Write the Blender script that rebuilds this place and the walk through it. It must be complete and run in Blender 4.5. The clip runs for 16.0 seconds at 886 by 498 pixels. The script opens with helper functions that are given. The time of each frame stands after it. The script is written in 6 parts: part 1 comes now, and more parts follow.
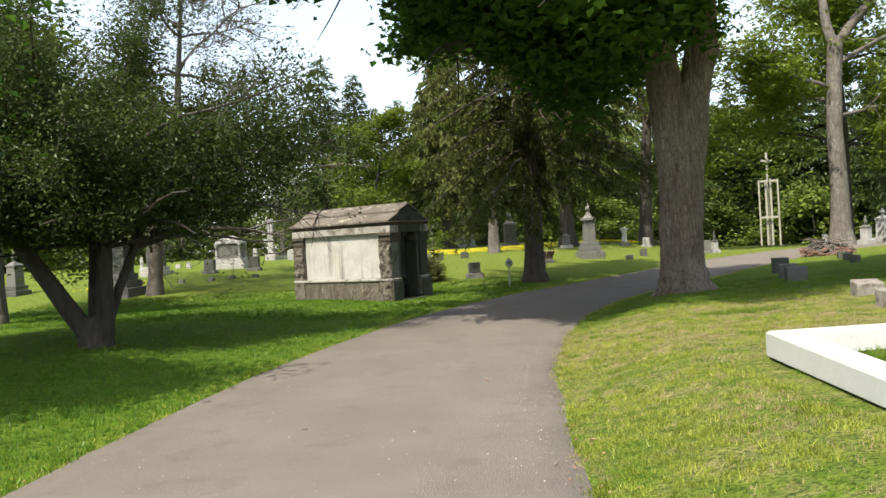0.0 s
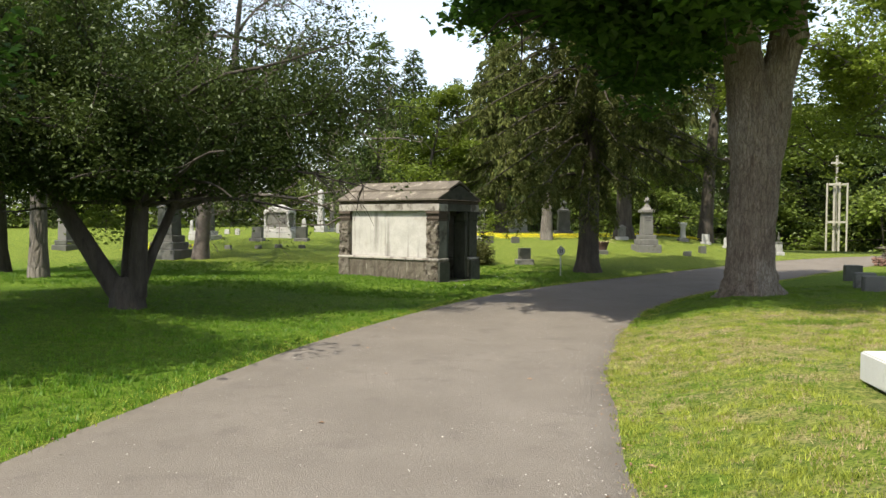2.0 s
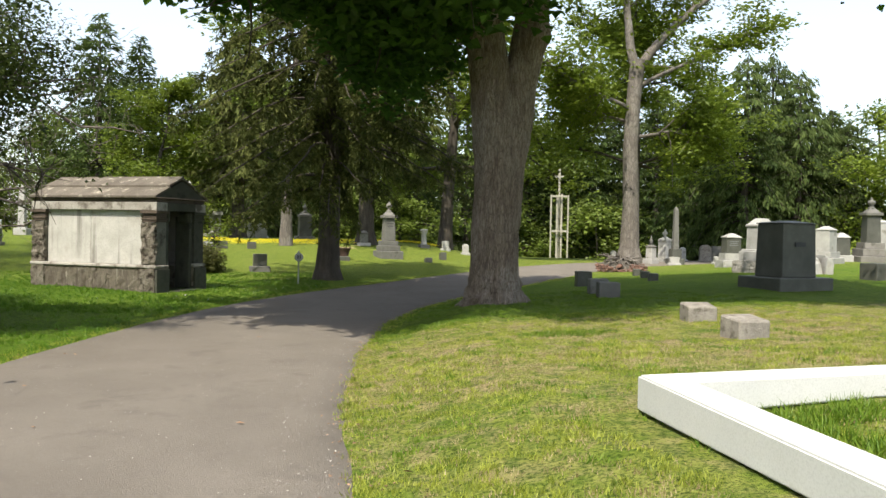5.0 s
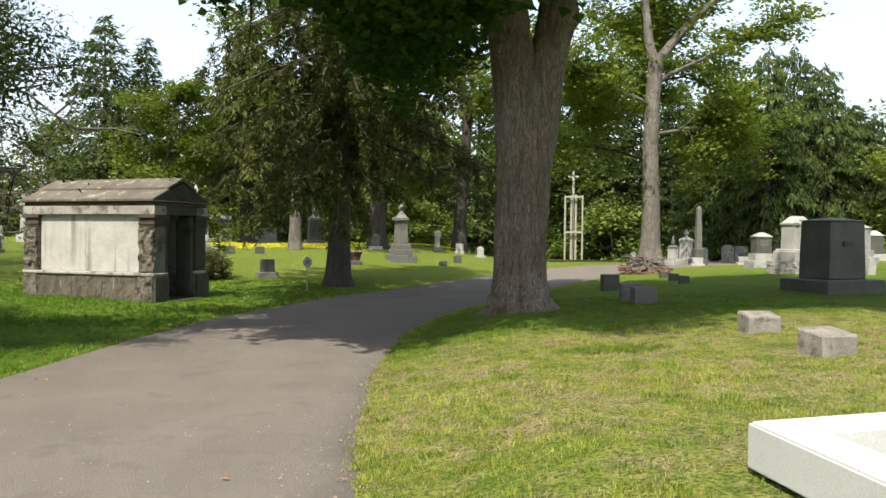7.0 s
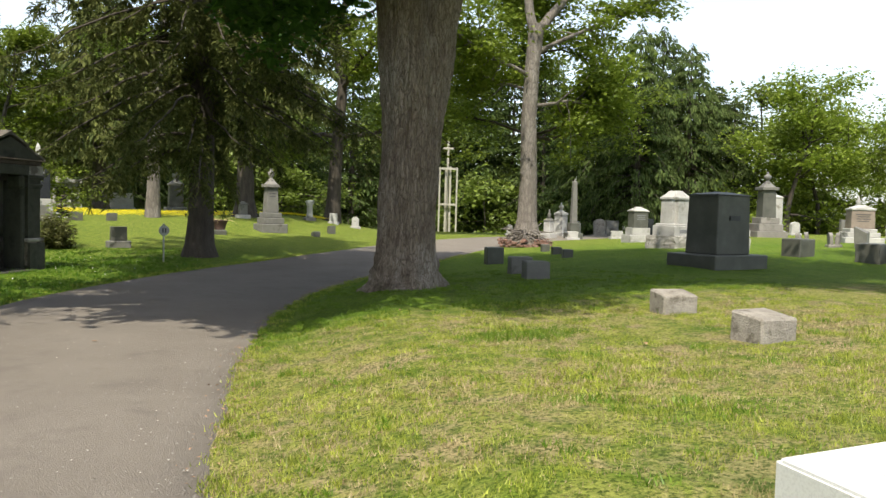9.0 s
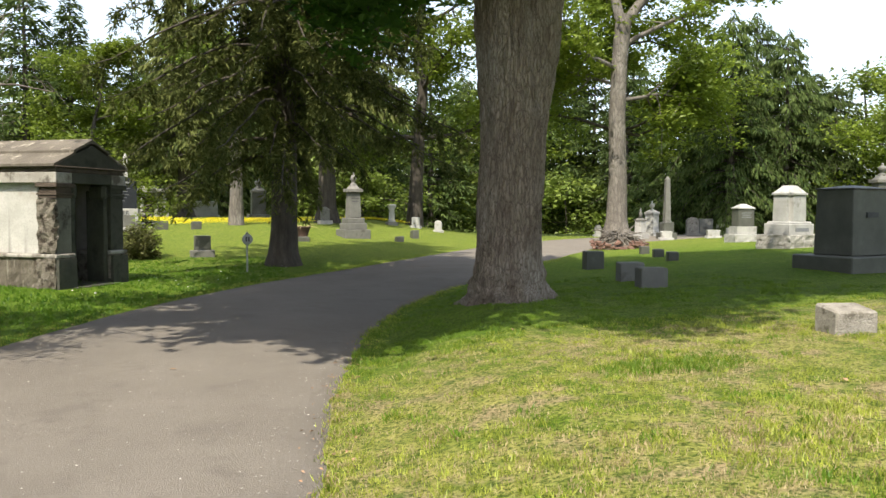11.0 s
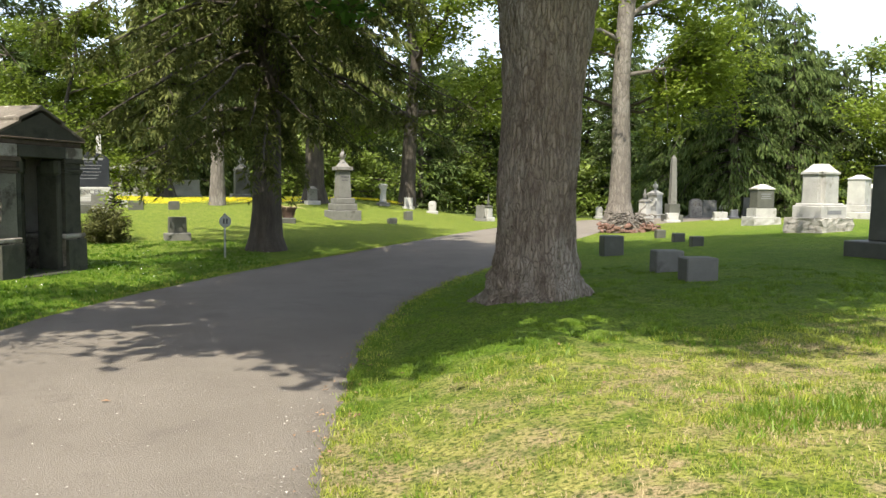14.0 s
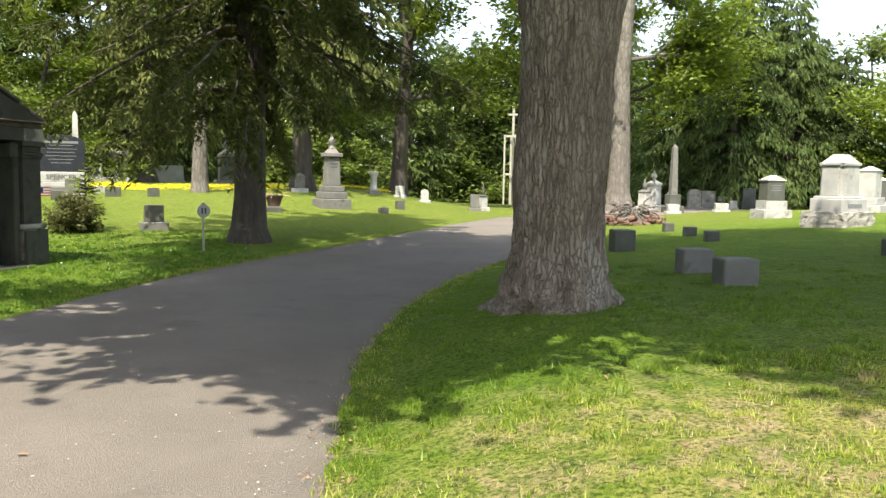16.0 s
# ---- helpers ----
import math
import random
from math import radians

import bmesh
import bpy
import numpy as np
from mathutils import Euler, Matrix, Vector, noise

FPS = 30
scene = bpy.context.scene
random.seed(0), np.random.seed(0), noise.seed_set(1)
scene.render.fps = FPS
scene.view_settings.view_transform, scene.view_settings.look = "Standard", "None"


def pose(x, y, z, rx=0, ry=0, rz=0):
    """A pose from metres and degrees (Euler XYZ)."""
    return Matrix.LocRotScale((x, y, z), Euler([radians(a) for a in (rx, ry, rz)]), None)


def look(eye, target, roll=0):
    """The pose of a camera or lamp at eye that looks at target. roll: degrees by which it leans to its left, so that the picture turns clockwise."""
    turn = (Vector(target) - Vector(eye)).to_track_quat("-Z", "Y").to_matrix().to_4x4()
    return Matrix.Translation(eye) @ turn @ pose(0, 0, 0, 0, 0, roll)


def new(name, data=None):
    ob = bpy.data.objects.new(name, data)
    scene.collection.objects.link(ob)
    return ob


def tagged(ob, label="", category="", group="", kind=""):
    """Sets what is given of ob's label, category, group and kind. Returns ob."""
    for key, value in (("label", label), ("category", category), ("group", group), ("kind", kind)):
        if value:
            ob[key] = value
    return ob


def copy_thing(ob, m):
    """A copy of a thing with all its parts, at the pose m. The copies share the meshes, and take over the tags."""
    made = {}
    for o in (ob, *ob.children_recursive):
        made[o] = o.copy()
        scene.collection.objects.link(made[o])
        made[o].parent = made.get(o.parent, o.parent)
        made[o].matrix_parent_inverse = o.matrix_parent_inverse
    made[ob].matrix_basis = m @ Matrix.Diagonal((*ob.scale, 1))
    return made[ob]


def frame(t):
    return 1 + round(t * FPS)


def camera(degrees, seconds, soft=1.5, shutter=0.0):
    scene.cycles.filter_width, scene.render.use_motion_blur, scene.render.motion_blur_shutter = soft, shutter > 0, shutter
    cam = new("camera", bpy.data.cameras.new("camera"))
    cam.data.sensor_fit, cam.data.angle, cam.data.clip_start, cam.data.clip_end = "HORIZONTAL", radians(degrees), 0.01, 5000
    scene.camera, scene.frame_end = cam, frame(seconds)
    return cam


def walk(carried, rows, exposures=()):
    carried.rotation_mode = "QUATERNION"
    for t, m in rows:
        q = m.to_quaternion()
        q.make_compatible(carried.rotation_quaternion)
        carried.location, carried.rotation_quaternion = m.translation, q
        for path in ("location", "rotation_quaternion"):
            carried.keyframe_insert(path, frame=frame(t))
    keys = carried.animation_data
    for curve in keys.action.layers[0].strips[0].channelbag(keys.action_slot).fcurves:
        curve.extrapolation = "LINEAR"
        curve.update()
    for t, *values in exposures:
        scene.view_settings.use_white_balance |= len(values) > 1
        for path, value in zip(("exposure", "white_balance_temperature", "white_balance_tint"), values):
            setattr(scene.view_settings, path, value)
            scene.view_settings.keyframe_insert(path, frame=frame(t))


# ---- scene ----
cam = camera(58.1, 16.0)
PATH = [
    (0, (0.31, -0.419, 1.414), (0.362, 1.58, 1.388), -3.4),
    (0.5, (0.302, -0.24, 1.417), (0.224, 1.758, 1.398), -3.3),
    (1, (0.331, 0.007, 1.422), (0.215, 2.004, 1.425), -0.7),
    (1.5, (0.335, 0.255, 1.398), (0.197, 2.25, 1.402), -0.0),
    (2, (0.364, 0.48, 1.379), (0.288, 2.477, 1.311), 0.4),
    (2.5, (0.408, 0.689, 1.368), (0.324, 2.686, 1.294), -0.0),
    (3, (0.481, 0.956, 1.367), (0.55, 2.953, 1.282), 0.6),
    (3.5, (0.548, 1.314, 1.326), (0.983, 3.265, 1.268), 1.0),
    (3.7, (0.576, 1.47, 1.331), (1.14, 3.388, 1.288), 1.3),
    (5.8, (0.859, 2.745, 1.284), (1.376, 4.677, 1.243), 0.5),
    (6, (0.892, 2.904, 1.292), (1.365, 4.847, 1.263), 0.1),
    (6.5, (0.907, 3.232, 1.279), (1.248, 5.202, 1.228), 0.2),
    (7, (0.947, 3.555, 1.293), (1.473, 5.484, 1.256), 0.5),
    (7.5, (1.077, 3.905, 1.25), (1.89, 5.731, 1.178), 1.4),
    (8, (1.191, 4.273, 1.227), (1.959, 6.118, 1.143), 2.4),
    (8.2, (1.21, 4.414, 1.208), (2.002, 6.248, 1.118), 2.0),
    (10.3, (1.263, 5.785, 1.243), (2.103, 7.596, 1.116), 1.5),
    (10.5, (1.278, 5.896, 1.231), (2.089, 7.718, 1.082), 1.2),
    (10.6, (1.293, 5.96, 1.231), (2.047, 7.806, 1.081), 0.9),
    (11, (1.365, 6.252, 1.241), (2.014, 8.141, 1.14), 0.3),
    (11.5, (1.401, 6.56, 1.213), (1.927, 8.486, 1.097), 0.5),
    (12, (1.449, 6.875, 1.246), (2.099, 8.762, 1.113), 1.0),
    (12.5, (1.539, 7.205, 1.222), (2.283, 9.056, 1.081), 1.1),
    (13, (1.575, 7.529, 1.218), (2.213, 9.418, 1.064), 0.5),
    (13.5, (1.62, 7.885, 1.232), (2.268, 9.773, 1.108), 0.7),
    (14, (1.736, 8.217, 1.205), (2.413, 10.093, 1.056), 0.5),
    (14.5, (1.849, 8.533, 1.221), (2.551, 10.4, 1.069), -0.1),
    (15, (1.895, 8.863, 1.232), (2.636, 10.715, 1.09), 1.2),
    (15.5, (1.941, 9.178, 1.207), (2.688, 11.025, 1.034), 1.4),
    (16, (2.007, 9.509, 1.223), (2.711, 11.372, 1.044), 1.0),
]
walk(cam, [(t, look(eye, target, roll)) for t, eye, target, roll in PATH],
     [(0, 0.66), (3.7, 0.62), (8.2, 0.57), (11, 0.8), (14, 1.04), (16, 1.22)])

# ---- light ----
SUN_AZ, SUN_EL = 216.0, 57.0   # degrees: compass of the sun (0 = +y, clockwise) and its height
world = bpy.data.worlds.new("sky")
scene.world = world
world.use_nodes = True
wn = world.node_tree
sky = wn.nodes.new("ShaderNodeTexSky")
sky.sky_type, sky.sun_disc = "NISHITA", False
sky.sun_elevation, sky.sun_rotation = radians(SUN_EL), radians(SUN_AZ)
sky.air_density, sky.dust_density, sky.ozone_density = 1.0, 2.0, 1.0
wn.nodes["Background"].inputs["Strength"].default_value = 0.14
haze = wn.nodes.new("ShaderNodeMix")     # thin white summer haze over the whole sky
haze.data_type, haze.blend_type = "RGBA", "ADD"
haze.inputs["Factor"].default_value = 1.0
haze.inputs["B"].default_value = (2.6, 2.6, 2.4, 1)
wn.links.new(sky.outputs[0], haze.inputs["A"])
wn.links.new(haze.outputs["Result"], wn.nodes["Background"].inputs["Color"])
sun_data = bpy.data.lights.new("sun", "SUN")
sun_data.energy, sun_data.angle, sun_data.color = 5.0, radians(0.55), (1.0, 0.93, 0.77)
sun = new("sun", sun_data)
TO_SUN = Vector((math.sin(radians(SUN_AZ)) * math.cos(radians(SUN_EL)), math.cos(radians(SUN_AZ)) * math.cos(radians(SUN_EL)), math.sin(radians(SUN_EL))))
sun.matrix_world = look(TO_SUN * 60, (0, 0, 0))


# ---- materials ----
def material(name, one, two, scale=6.0, rough=0.8, bump=0.3, fine=60.0, stain=None, stain_scale=1.2, stain_at=0.55, metal=0.0, stretch=(1, 1, 1), islands=0.0, spec=0.3):
    """A surface of two blended tones with fine grain, an optional stain and a little relief."""
    m = bpy.data.materials.new(name)
    m.use_nodes = True
    nt = m.node_tree
    N, L = nt.nodes, nt.links
    b = N["Principled BSDF"]
    b.inputs["Roughness"].default_value, b.inputs["Metallic"].default_value = rough, metal
    b.inputs["Specular IOR Level"].default_value = spec
    co, info = N.new("ShaderNodeTexCoord"), N.new("ShaderNodeObjectInfo")
    shift = N.new("ShaderNodeVectorMath")
    shift.operation = "MULTIPLY_ADD"
    L.new(info.outputs["Random"], shift.inputs[0])
    shift.inputs[1].default_value = (37.0, 19.0, 53.0)
    L.new(co.outputs["Object"], shift.inputs[2])
    mp = N.new("ShaderNodeMapping")
    mp.inputs["Scale"].default_value = stretch
    L.new(shift.outputs[0], mp.inputs["Vector"])

    def grain(sc, detail=5.0):
        n = N.new("ShaderNodeTexNoise")
        n.inputs["Scale"].default_value, n.inputs["Detail"].default_value, n.inputs["Roughness"].default_value = sc, detail, 0.62
        L.new(mp.outputs[0], n.inputs["Vector"])
        return n.outputs["Fac"]

    def ramp(fac, a, c):
        r = N.new("ShaderNodeMapRange")
        r.inputs["From Min"].default_value, r.inputs["From Max"].default_value = a, c
        L.new(fac, r.inputs["Value"])
        return r.outputs[0]

    def mix(fac, a, c):
        x = N.new("ShaderNodeMix")
        x.data_type = "RGBA"
        for v, s in ((fac, x.inputs["Factor"]), (a, x.inputs["A"]), (c, x.inputs["B"])):
            if isinstance(v, (tuple, list)):
                s.default_value = (*v, 1)
            elif isinstance(v, float):
                s.default_value = v
            else:
                L.new(v, s)
        return x.outputs["Result"]

    big, small = grain(scale), grain(fine, 3.0)
    col = mix(ramp(big, 0.34, 0.66), one, two)
    dark = tuple(0.62 * c for c in one)
    spot = N.new("ShaderNodeMath")
    spot.operation = "MULTIPLY"
    L.new(ramp(small, 0.45, 0.75), spot.inputs[0])
    spot.inputs[1].default_value = 0.55
    col = mix(spot.outputs[0], col, dark)
    if stain:
        col = mix(ramp(grain(stain_scale), stain_at, stain_at + 0.12), col, stain)
    if islands:
        geo = N.new("ShaderNodeNewGeometry")
        hsv = N.new("ShaderNodeHueSaturation")
        r = N.new("ShaderNodeMapRange")
        r.inputs["To Min"].default_value, r.inputs["To Max"].default_value = 1 - islands, 1 + islands
        L.new(geo.outputs["Random Per Island"], r.inputs["Value"])
        L.new(r.outputs[0], hsv.inputs["Value"])
        L.new(col, hsv.inputs["Color"])
        col = hsv.outputs[0]
    L.new(col, b.inputs["Base Color"])
    if bump:
        add = N.new("ShaderNodeMath")
        L.new(big, add.inputs[0])
        L.new(small, add.inputs[1])
        bn = N.new("ShaderNodeBump")
        bn.inputs["Strength"].default_value, bn.inputs["Distance"].default_value = bump, 0.05 if bump >= 1.0 else 0.02
        L.new(add.outputs[0], bn.inputs["Height"])
        L.new(bn.outputs[0], b.inputs["Normal"])
    return m


def leafy(name, one, two, through_light=0.35, scale=0.6, gloss=0.02):
    """Leaves: two greens blended over the crown and from leaf to leaf, letting part of the light through."""
    m = bpy.data.materials.new(name)
    m.use_nodes = True
    nt = m.node_tree
    N, L = nt.nodes, nt.links
    N.remove(N["Principled BSDF"])
    co, n, geo, addn = N.new("ShaderNodeTexCoord"), N.new("ShaderNodeTexNoise"), N.new("ShaderNodeNewGeometry"), N.new("ShaderNodeMath")
    n.inputs["Scale"].default_value = scale
    L.new(co.outputs["Object"], n.inputs["Vector"])
    addn.operation = "MULTIPLY_ADD"
    L.new(geo.outputs["Random Per Island"], addn.inputs[0])
    addn.inputs[1].default_value = 0.75
    half = N.new("ShaderNodeMath")
    half.operation = "MULTIPLY_ADD"
    L.new(n.outputs["Fac"], half.inputs[0])
    half.inputs[1].default_value, half.inputs[2].default_value = 1.1, -0.42
    L.new(half.outputs[0], addn.inputs[2])
    x = N.new("ShaderNodeMix")
    x.data_type = "RGBA"
    x.inputs["A"].default_value, x.inputs["B"].default_value = (*one, 1), (*two, 1)
    L.new(addn.outputs[0], x.inputs["Factor"])
    d, t, mx, gl, mx2 = N.new("ShaderNodeBsdfDiffuse"), N.new("ShaderNodeBsdfTranslucent"), N.new("ShaderNodeMixShader"), N.new("ShaderNodeBsdfGlossy"), N.new("ShaderNodeMixShader")
    gl.inputs["Roughness"].default_value = 0.45
    gl.inputs["Color"].default_value = (0.8, 0.85, 0.8, 1)
    mx.inputs[0].default_value, mx2.inputs[0].default_value = through_light, gloss
    # each tree differs a little in tone
    info, tone, hsv = N.new("ShaderNodeObjectInfo"), N.new("ShaderNodeMapRange"), N.new("ShaderNodeHueSaturation")
    L.new(info.outputs["Random"], tone.inputs["Value"])
    tone.inputs["To Min"].default_value, tone.inputs["To Max"].default_value = 0.78, 1.28
    L.new(tone.outputs[0], hsv.inputs["Value"])
    L.new(x.outputs["Result"], hsv.inputs["Color"])
    L.new(hsv.outputs[0], d.inputs["Color"])
    L.new(hsv.outputs[0], t.inputs["Color"])
    L.new(d.outputs[0], mx.inputs[1])
    L.new(t.outputs[0], mx.inputs[2])
    L.new(mx.outputs[0], mx2.inputs[1])
    L.new(gl.outputs[0], mx2.inputs[2])
    L.new(mx2.outputs[0], N["Material Output"].inputs["Surface"])
    return m


def turf_material():
    """Mown grass: green and straw patches, bare earth spots and fine blades."""
    m = bpy.data.materials.new("turf")
    m.use_nodes = True
    nt = m.node_tree
    N, L = nt.nodes, nt.links
    b = N["Principled BSDF"]
    b.inputs["Roughness"].default_value, b.inputs["Specular IOR Level"].default_value = 0.9, 0.1
    co = N.new("ShaderNodeTexCoord")

    def grain(sc, lo, hi, detail=5.0, dist=0.0):
        n, r = N.new("ShaderNodeTexNoise"), N.new("ShaderNodeMapRange")
        n.inputs["Scale"].default_value, n.inputs["Detail"].default_value, n.inputs["Distortion"].default_value = sc, detail, dist
        n.inputs["Roughness"].default_value = 0.65
        r.inputs["From Min"].default_value, r.inputs["From Max"].default_value = lo, hi
        L.new(co.outputs["Object"], n.inputs["Vector"])
        L.new(n.outputs["Fac"], r.inputs["Value"])
        return r.outputs[0]

    def mix(fac, a, c, most=1.0):
        x, k = N.new("ShaderNodeMix"), N.new("ShaderNodeMath")
        x.data_type, k.operation = "RGBA", "MULTIPLY"
        L.new(fac, k.inputs[0])
        k.inputs[1].default_value = most
        L.new(k.outputs[0], x.inputs["Factor"])
        for v, s in ((a, x.inputs["A"]), (c, x.inputs["B"])):
            if isinstance(v, tuple):
                s.default_value = (*v, 1)
            else:
                L.new(v, s)
        return x.outputs["Result"]

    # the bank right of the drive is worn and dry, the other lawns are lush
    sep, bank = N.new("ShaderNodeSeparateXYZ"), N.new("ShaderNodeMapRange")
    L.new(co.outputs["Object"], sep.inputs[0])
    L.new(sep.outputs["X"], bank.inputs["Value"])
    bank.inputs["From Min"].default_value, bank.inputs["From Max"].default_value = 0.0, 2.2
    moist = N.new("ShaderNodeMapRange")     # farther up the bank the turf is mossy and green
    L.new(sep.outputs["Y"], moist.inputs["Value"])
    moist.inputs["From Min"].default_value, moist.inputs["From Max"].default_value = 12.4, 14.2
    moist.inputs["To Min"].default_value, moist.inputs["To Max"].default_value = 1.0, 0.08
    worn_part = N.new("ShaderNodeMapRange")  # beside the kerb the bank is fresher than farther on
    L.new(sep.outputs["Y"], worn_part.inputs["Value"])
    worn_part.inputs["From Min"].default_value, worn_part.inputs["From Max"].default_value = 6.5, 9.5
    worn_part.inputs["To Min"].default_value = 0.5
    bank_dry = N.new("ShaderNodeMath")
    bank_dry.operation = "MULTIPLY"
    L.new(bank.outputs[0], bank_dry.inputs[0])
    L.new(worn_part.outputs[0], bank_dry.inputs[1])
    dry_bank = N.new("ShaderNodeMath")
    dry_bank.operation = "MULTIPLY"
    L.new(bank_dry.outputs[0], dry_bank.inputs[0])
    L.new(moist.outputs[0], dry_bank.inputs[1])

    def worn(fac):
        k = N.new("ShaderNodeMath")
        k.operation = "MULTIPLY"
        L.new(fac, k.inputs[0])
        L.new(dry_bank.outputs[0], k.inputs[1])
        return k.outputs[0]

    c = mix(grain(0.35, 0.35, 0.65), (0.10, 0.185, 0.016), (0.17, 0.25, 0.026))
    hill = N.new("ShaderNodeMapRange")      # the hill beyond the tomb is paler and drier
    L.new(sep.outputs["Y"], hill.inputs["Value"])
    hill.inputs["From Min"].default_value, hill.inputs["From Max"].default_value = 25.0, 31.0
    c = mix(hill.outputs[0], c, (0.235, 0.265, 0.05), 0.7)
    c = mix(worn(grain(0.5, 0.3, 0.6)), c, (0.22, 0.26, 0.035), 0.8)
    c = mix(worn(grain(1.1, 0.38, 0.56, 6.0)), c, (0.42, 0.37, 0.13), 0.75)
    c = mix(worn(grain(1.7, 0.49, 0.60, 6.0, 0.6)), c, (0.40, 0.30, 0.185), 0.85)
    c = mix(grain(6.0, 0.45, 0.7, 5.0), c, (0.055, 0.125, 0.008), 0.75)
    c = mix(grain(34.0, 0.46, 0.62, 3.0), c, (0.035, 0.065, 0.007), 0.85)
    L.new(c, b.inputs["Base Color"])
    bn = N.new("ShaderNodeBump")
    bn.inputs["Strength"].default_value, bn.inputs["Distance"].default_value = 0.9, 0.05
    L.new(grain(38.0, 0.2, 0.8, 4.0), bn.inputs["Height"])
    L.new(bn.outputs[0], b.inputs["Normal"])
    return m


def asphalt_material():
    m = material("asphalt", (0.158, 0.139, 0.119), (0.190, 0.168, 0.145), 0.8, 0.92, 0.8, 90.0, stain=(0.143, 0.126, 0.109), stain_scale=2.2, stain_at=0.56, spec=0.2)
    return m


def marble_panel_material():
    """White marble slab with grey weathering and dark runs of dirt down its face."""
    m = material("weathered_marble", (0.40, 0.385, 0.36), (0.50, 0.485, 0.46), 3.0, 0.6, 0.08, 40.0, stain=(0.33, 0.305, 0.275), stain_scale=1.5, stain_at=0.55)
    nt = m.node_tree
    N, L = nt.nodes, nt.links
    b = N["Principled BSDF"]
    old = b.inputs["Base Color"].links[0].from_socket
    co, mp, n, r, n2, r2 = (N.new(k) for k in ("ShaderNodeTexCoord", "ShaderNodeMapping", "ShaderNodeTexNoise", "ShaderNodeMapRange", "ShaderNodeTexNoise", "ShaderNodeMapRange"))
    mp.inputs["Scale"].default_value = (7.0, 7.0, 0.28)
    L.new(co.outputs["Object"], mp.inputs["Vector"])
    L.new(mp.outputs[0], n.inputs["Vector"])
    n.inputs["Scale"].default_value, n.inputs["Detail"].default_value = 1.0, 6.0
    r.inputs["From Min"].default_value, r.inputs["From Max"].default_value = 0.55, 0.70
    L.new(n.outputs["Fac"], r.inputs["Value"])
    L.new(co.outputs["Object"], n2.inputs["Vector"])
    n2.inputs["Scale"].default_value = 0.9
    r2.inputs["From Min"].default_value, r2.inputs["From Max"].default_value = 0.35, 0.7
    L.new(n2.outputs["Fac"], r2.inputs["Value"])
    k, x = N.new("ShaderNodeMath"), N.new("ShaderNodeMix")
    k.operation, x.data_type = "MULTIPLY", "RGBA"
    L.new(r.outputs[0], k.inputs[0])
    L.new(r2.outputs[0], k.inputs[1])
    L.new(k.outputs[0], x.inputs["Factor"])
    L.new(old, x.inputs["A"])
    x.inputs["B"].default_value = (0.085, 0.078, 0.066, 1)
    L.new(x.outputs["Result"], b.inputs["Base Color"])
    return m


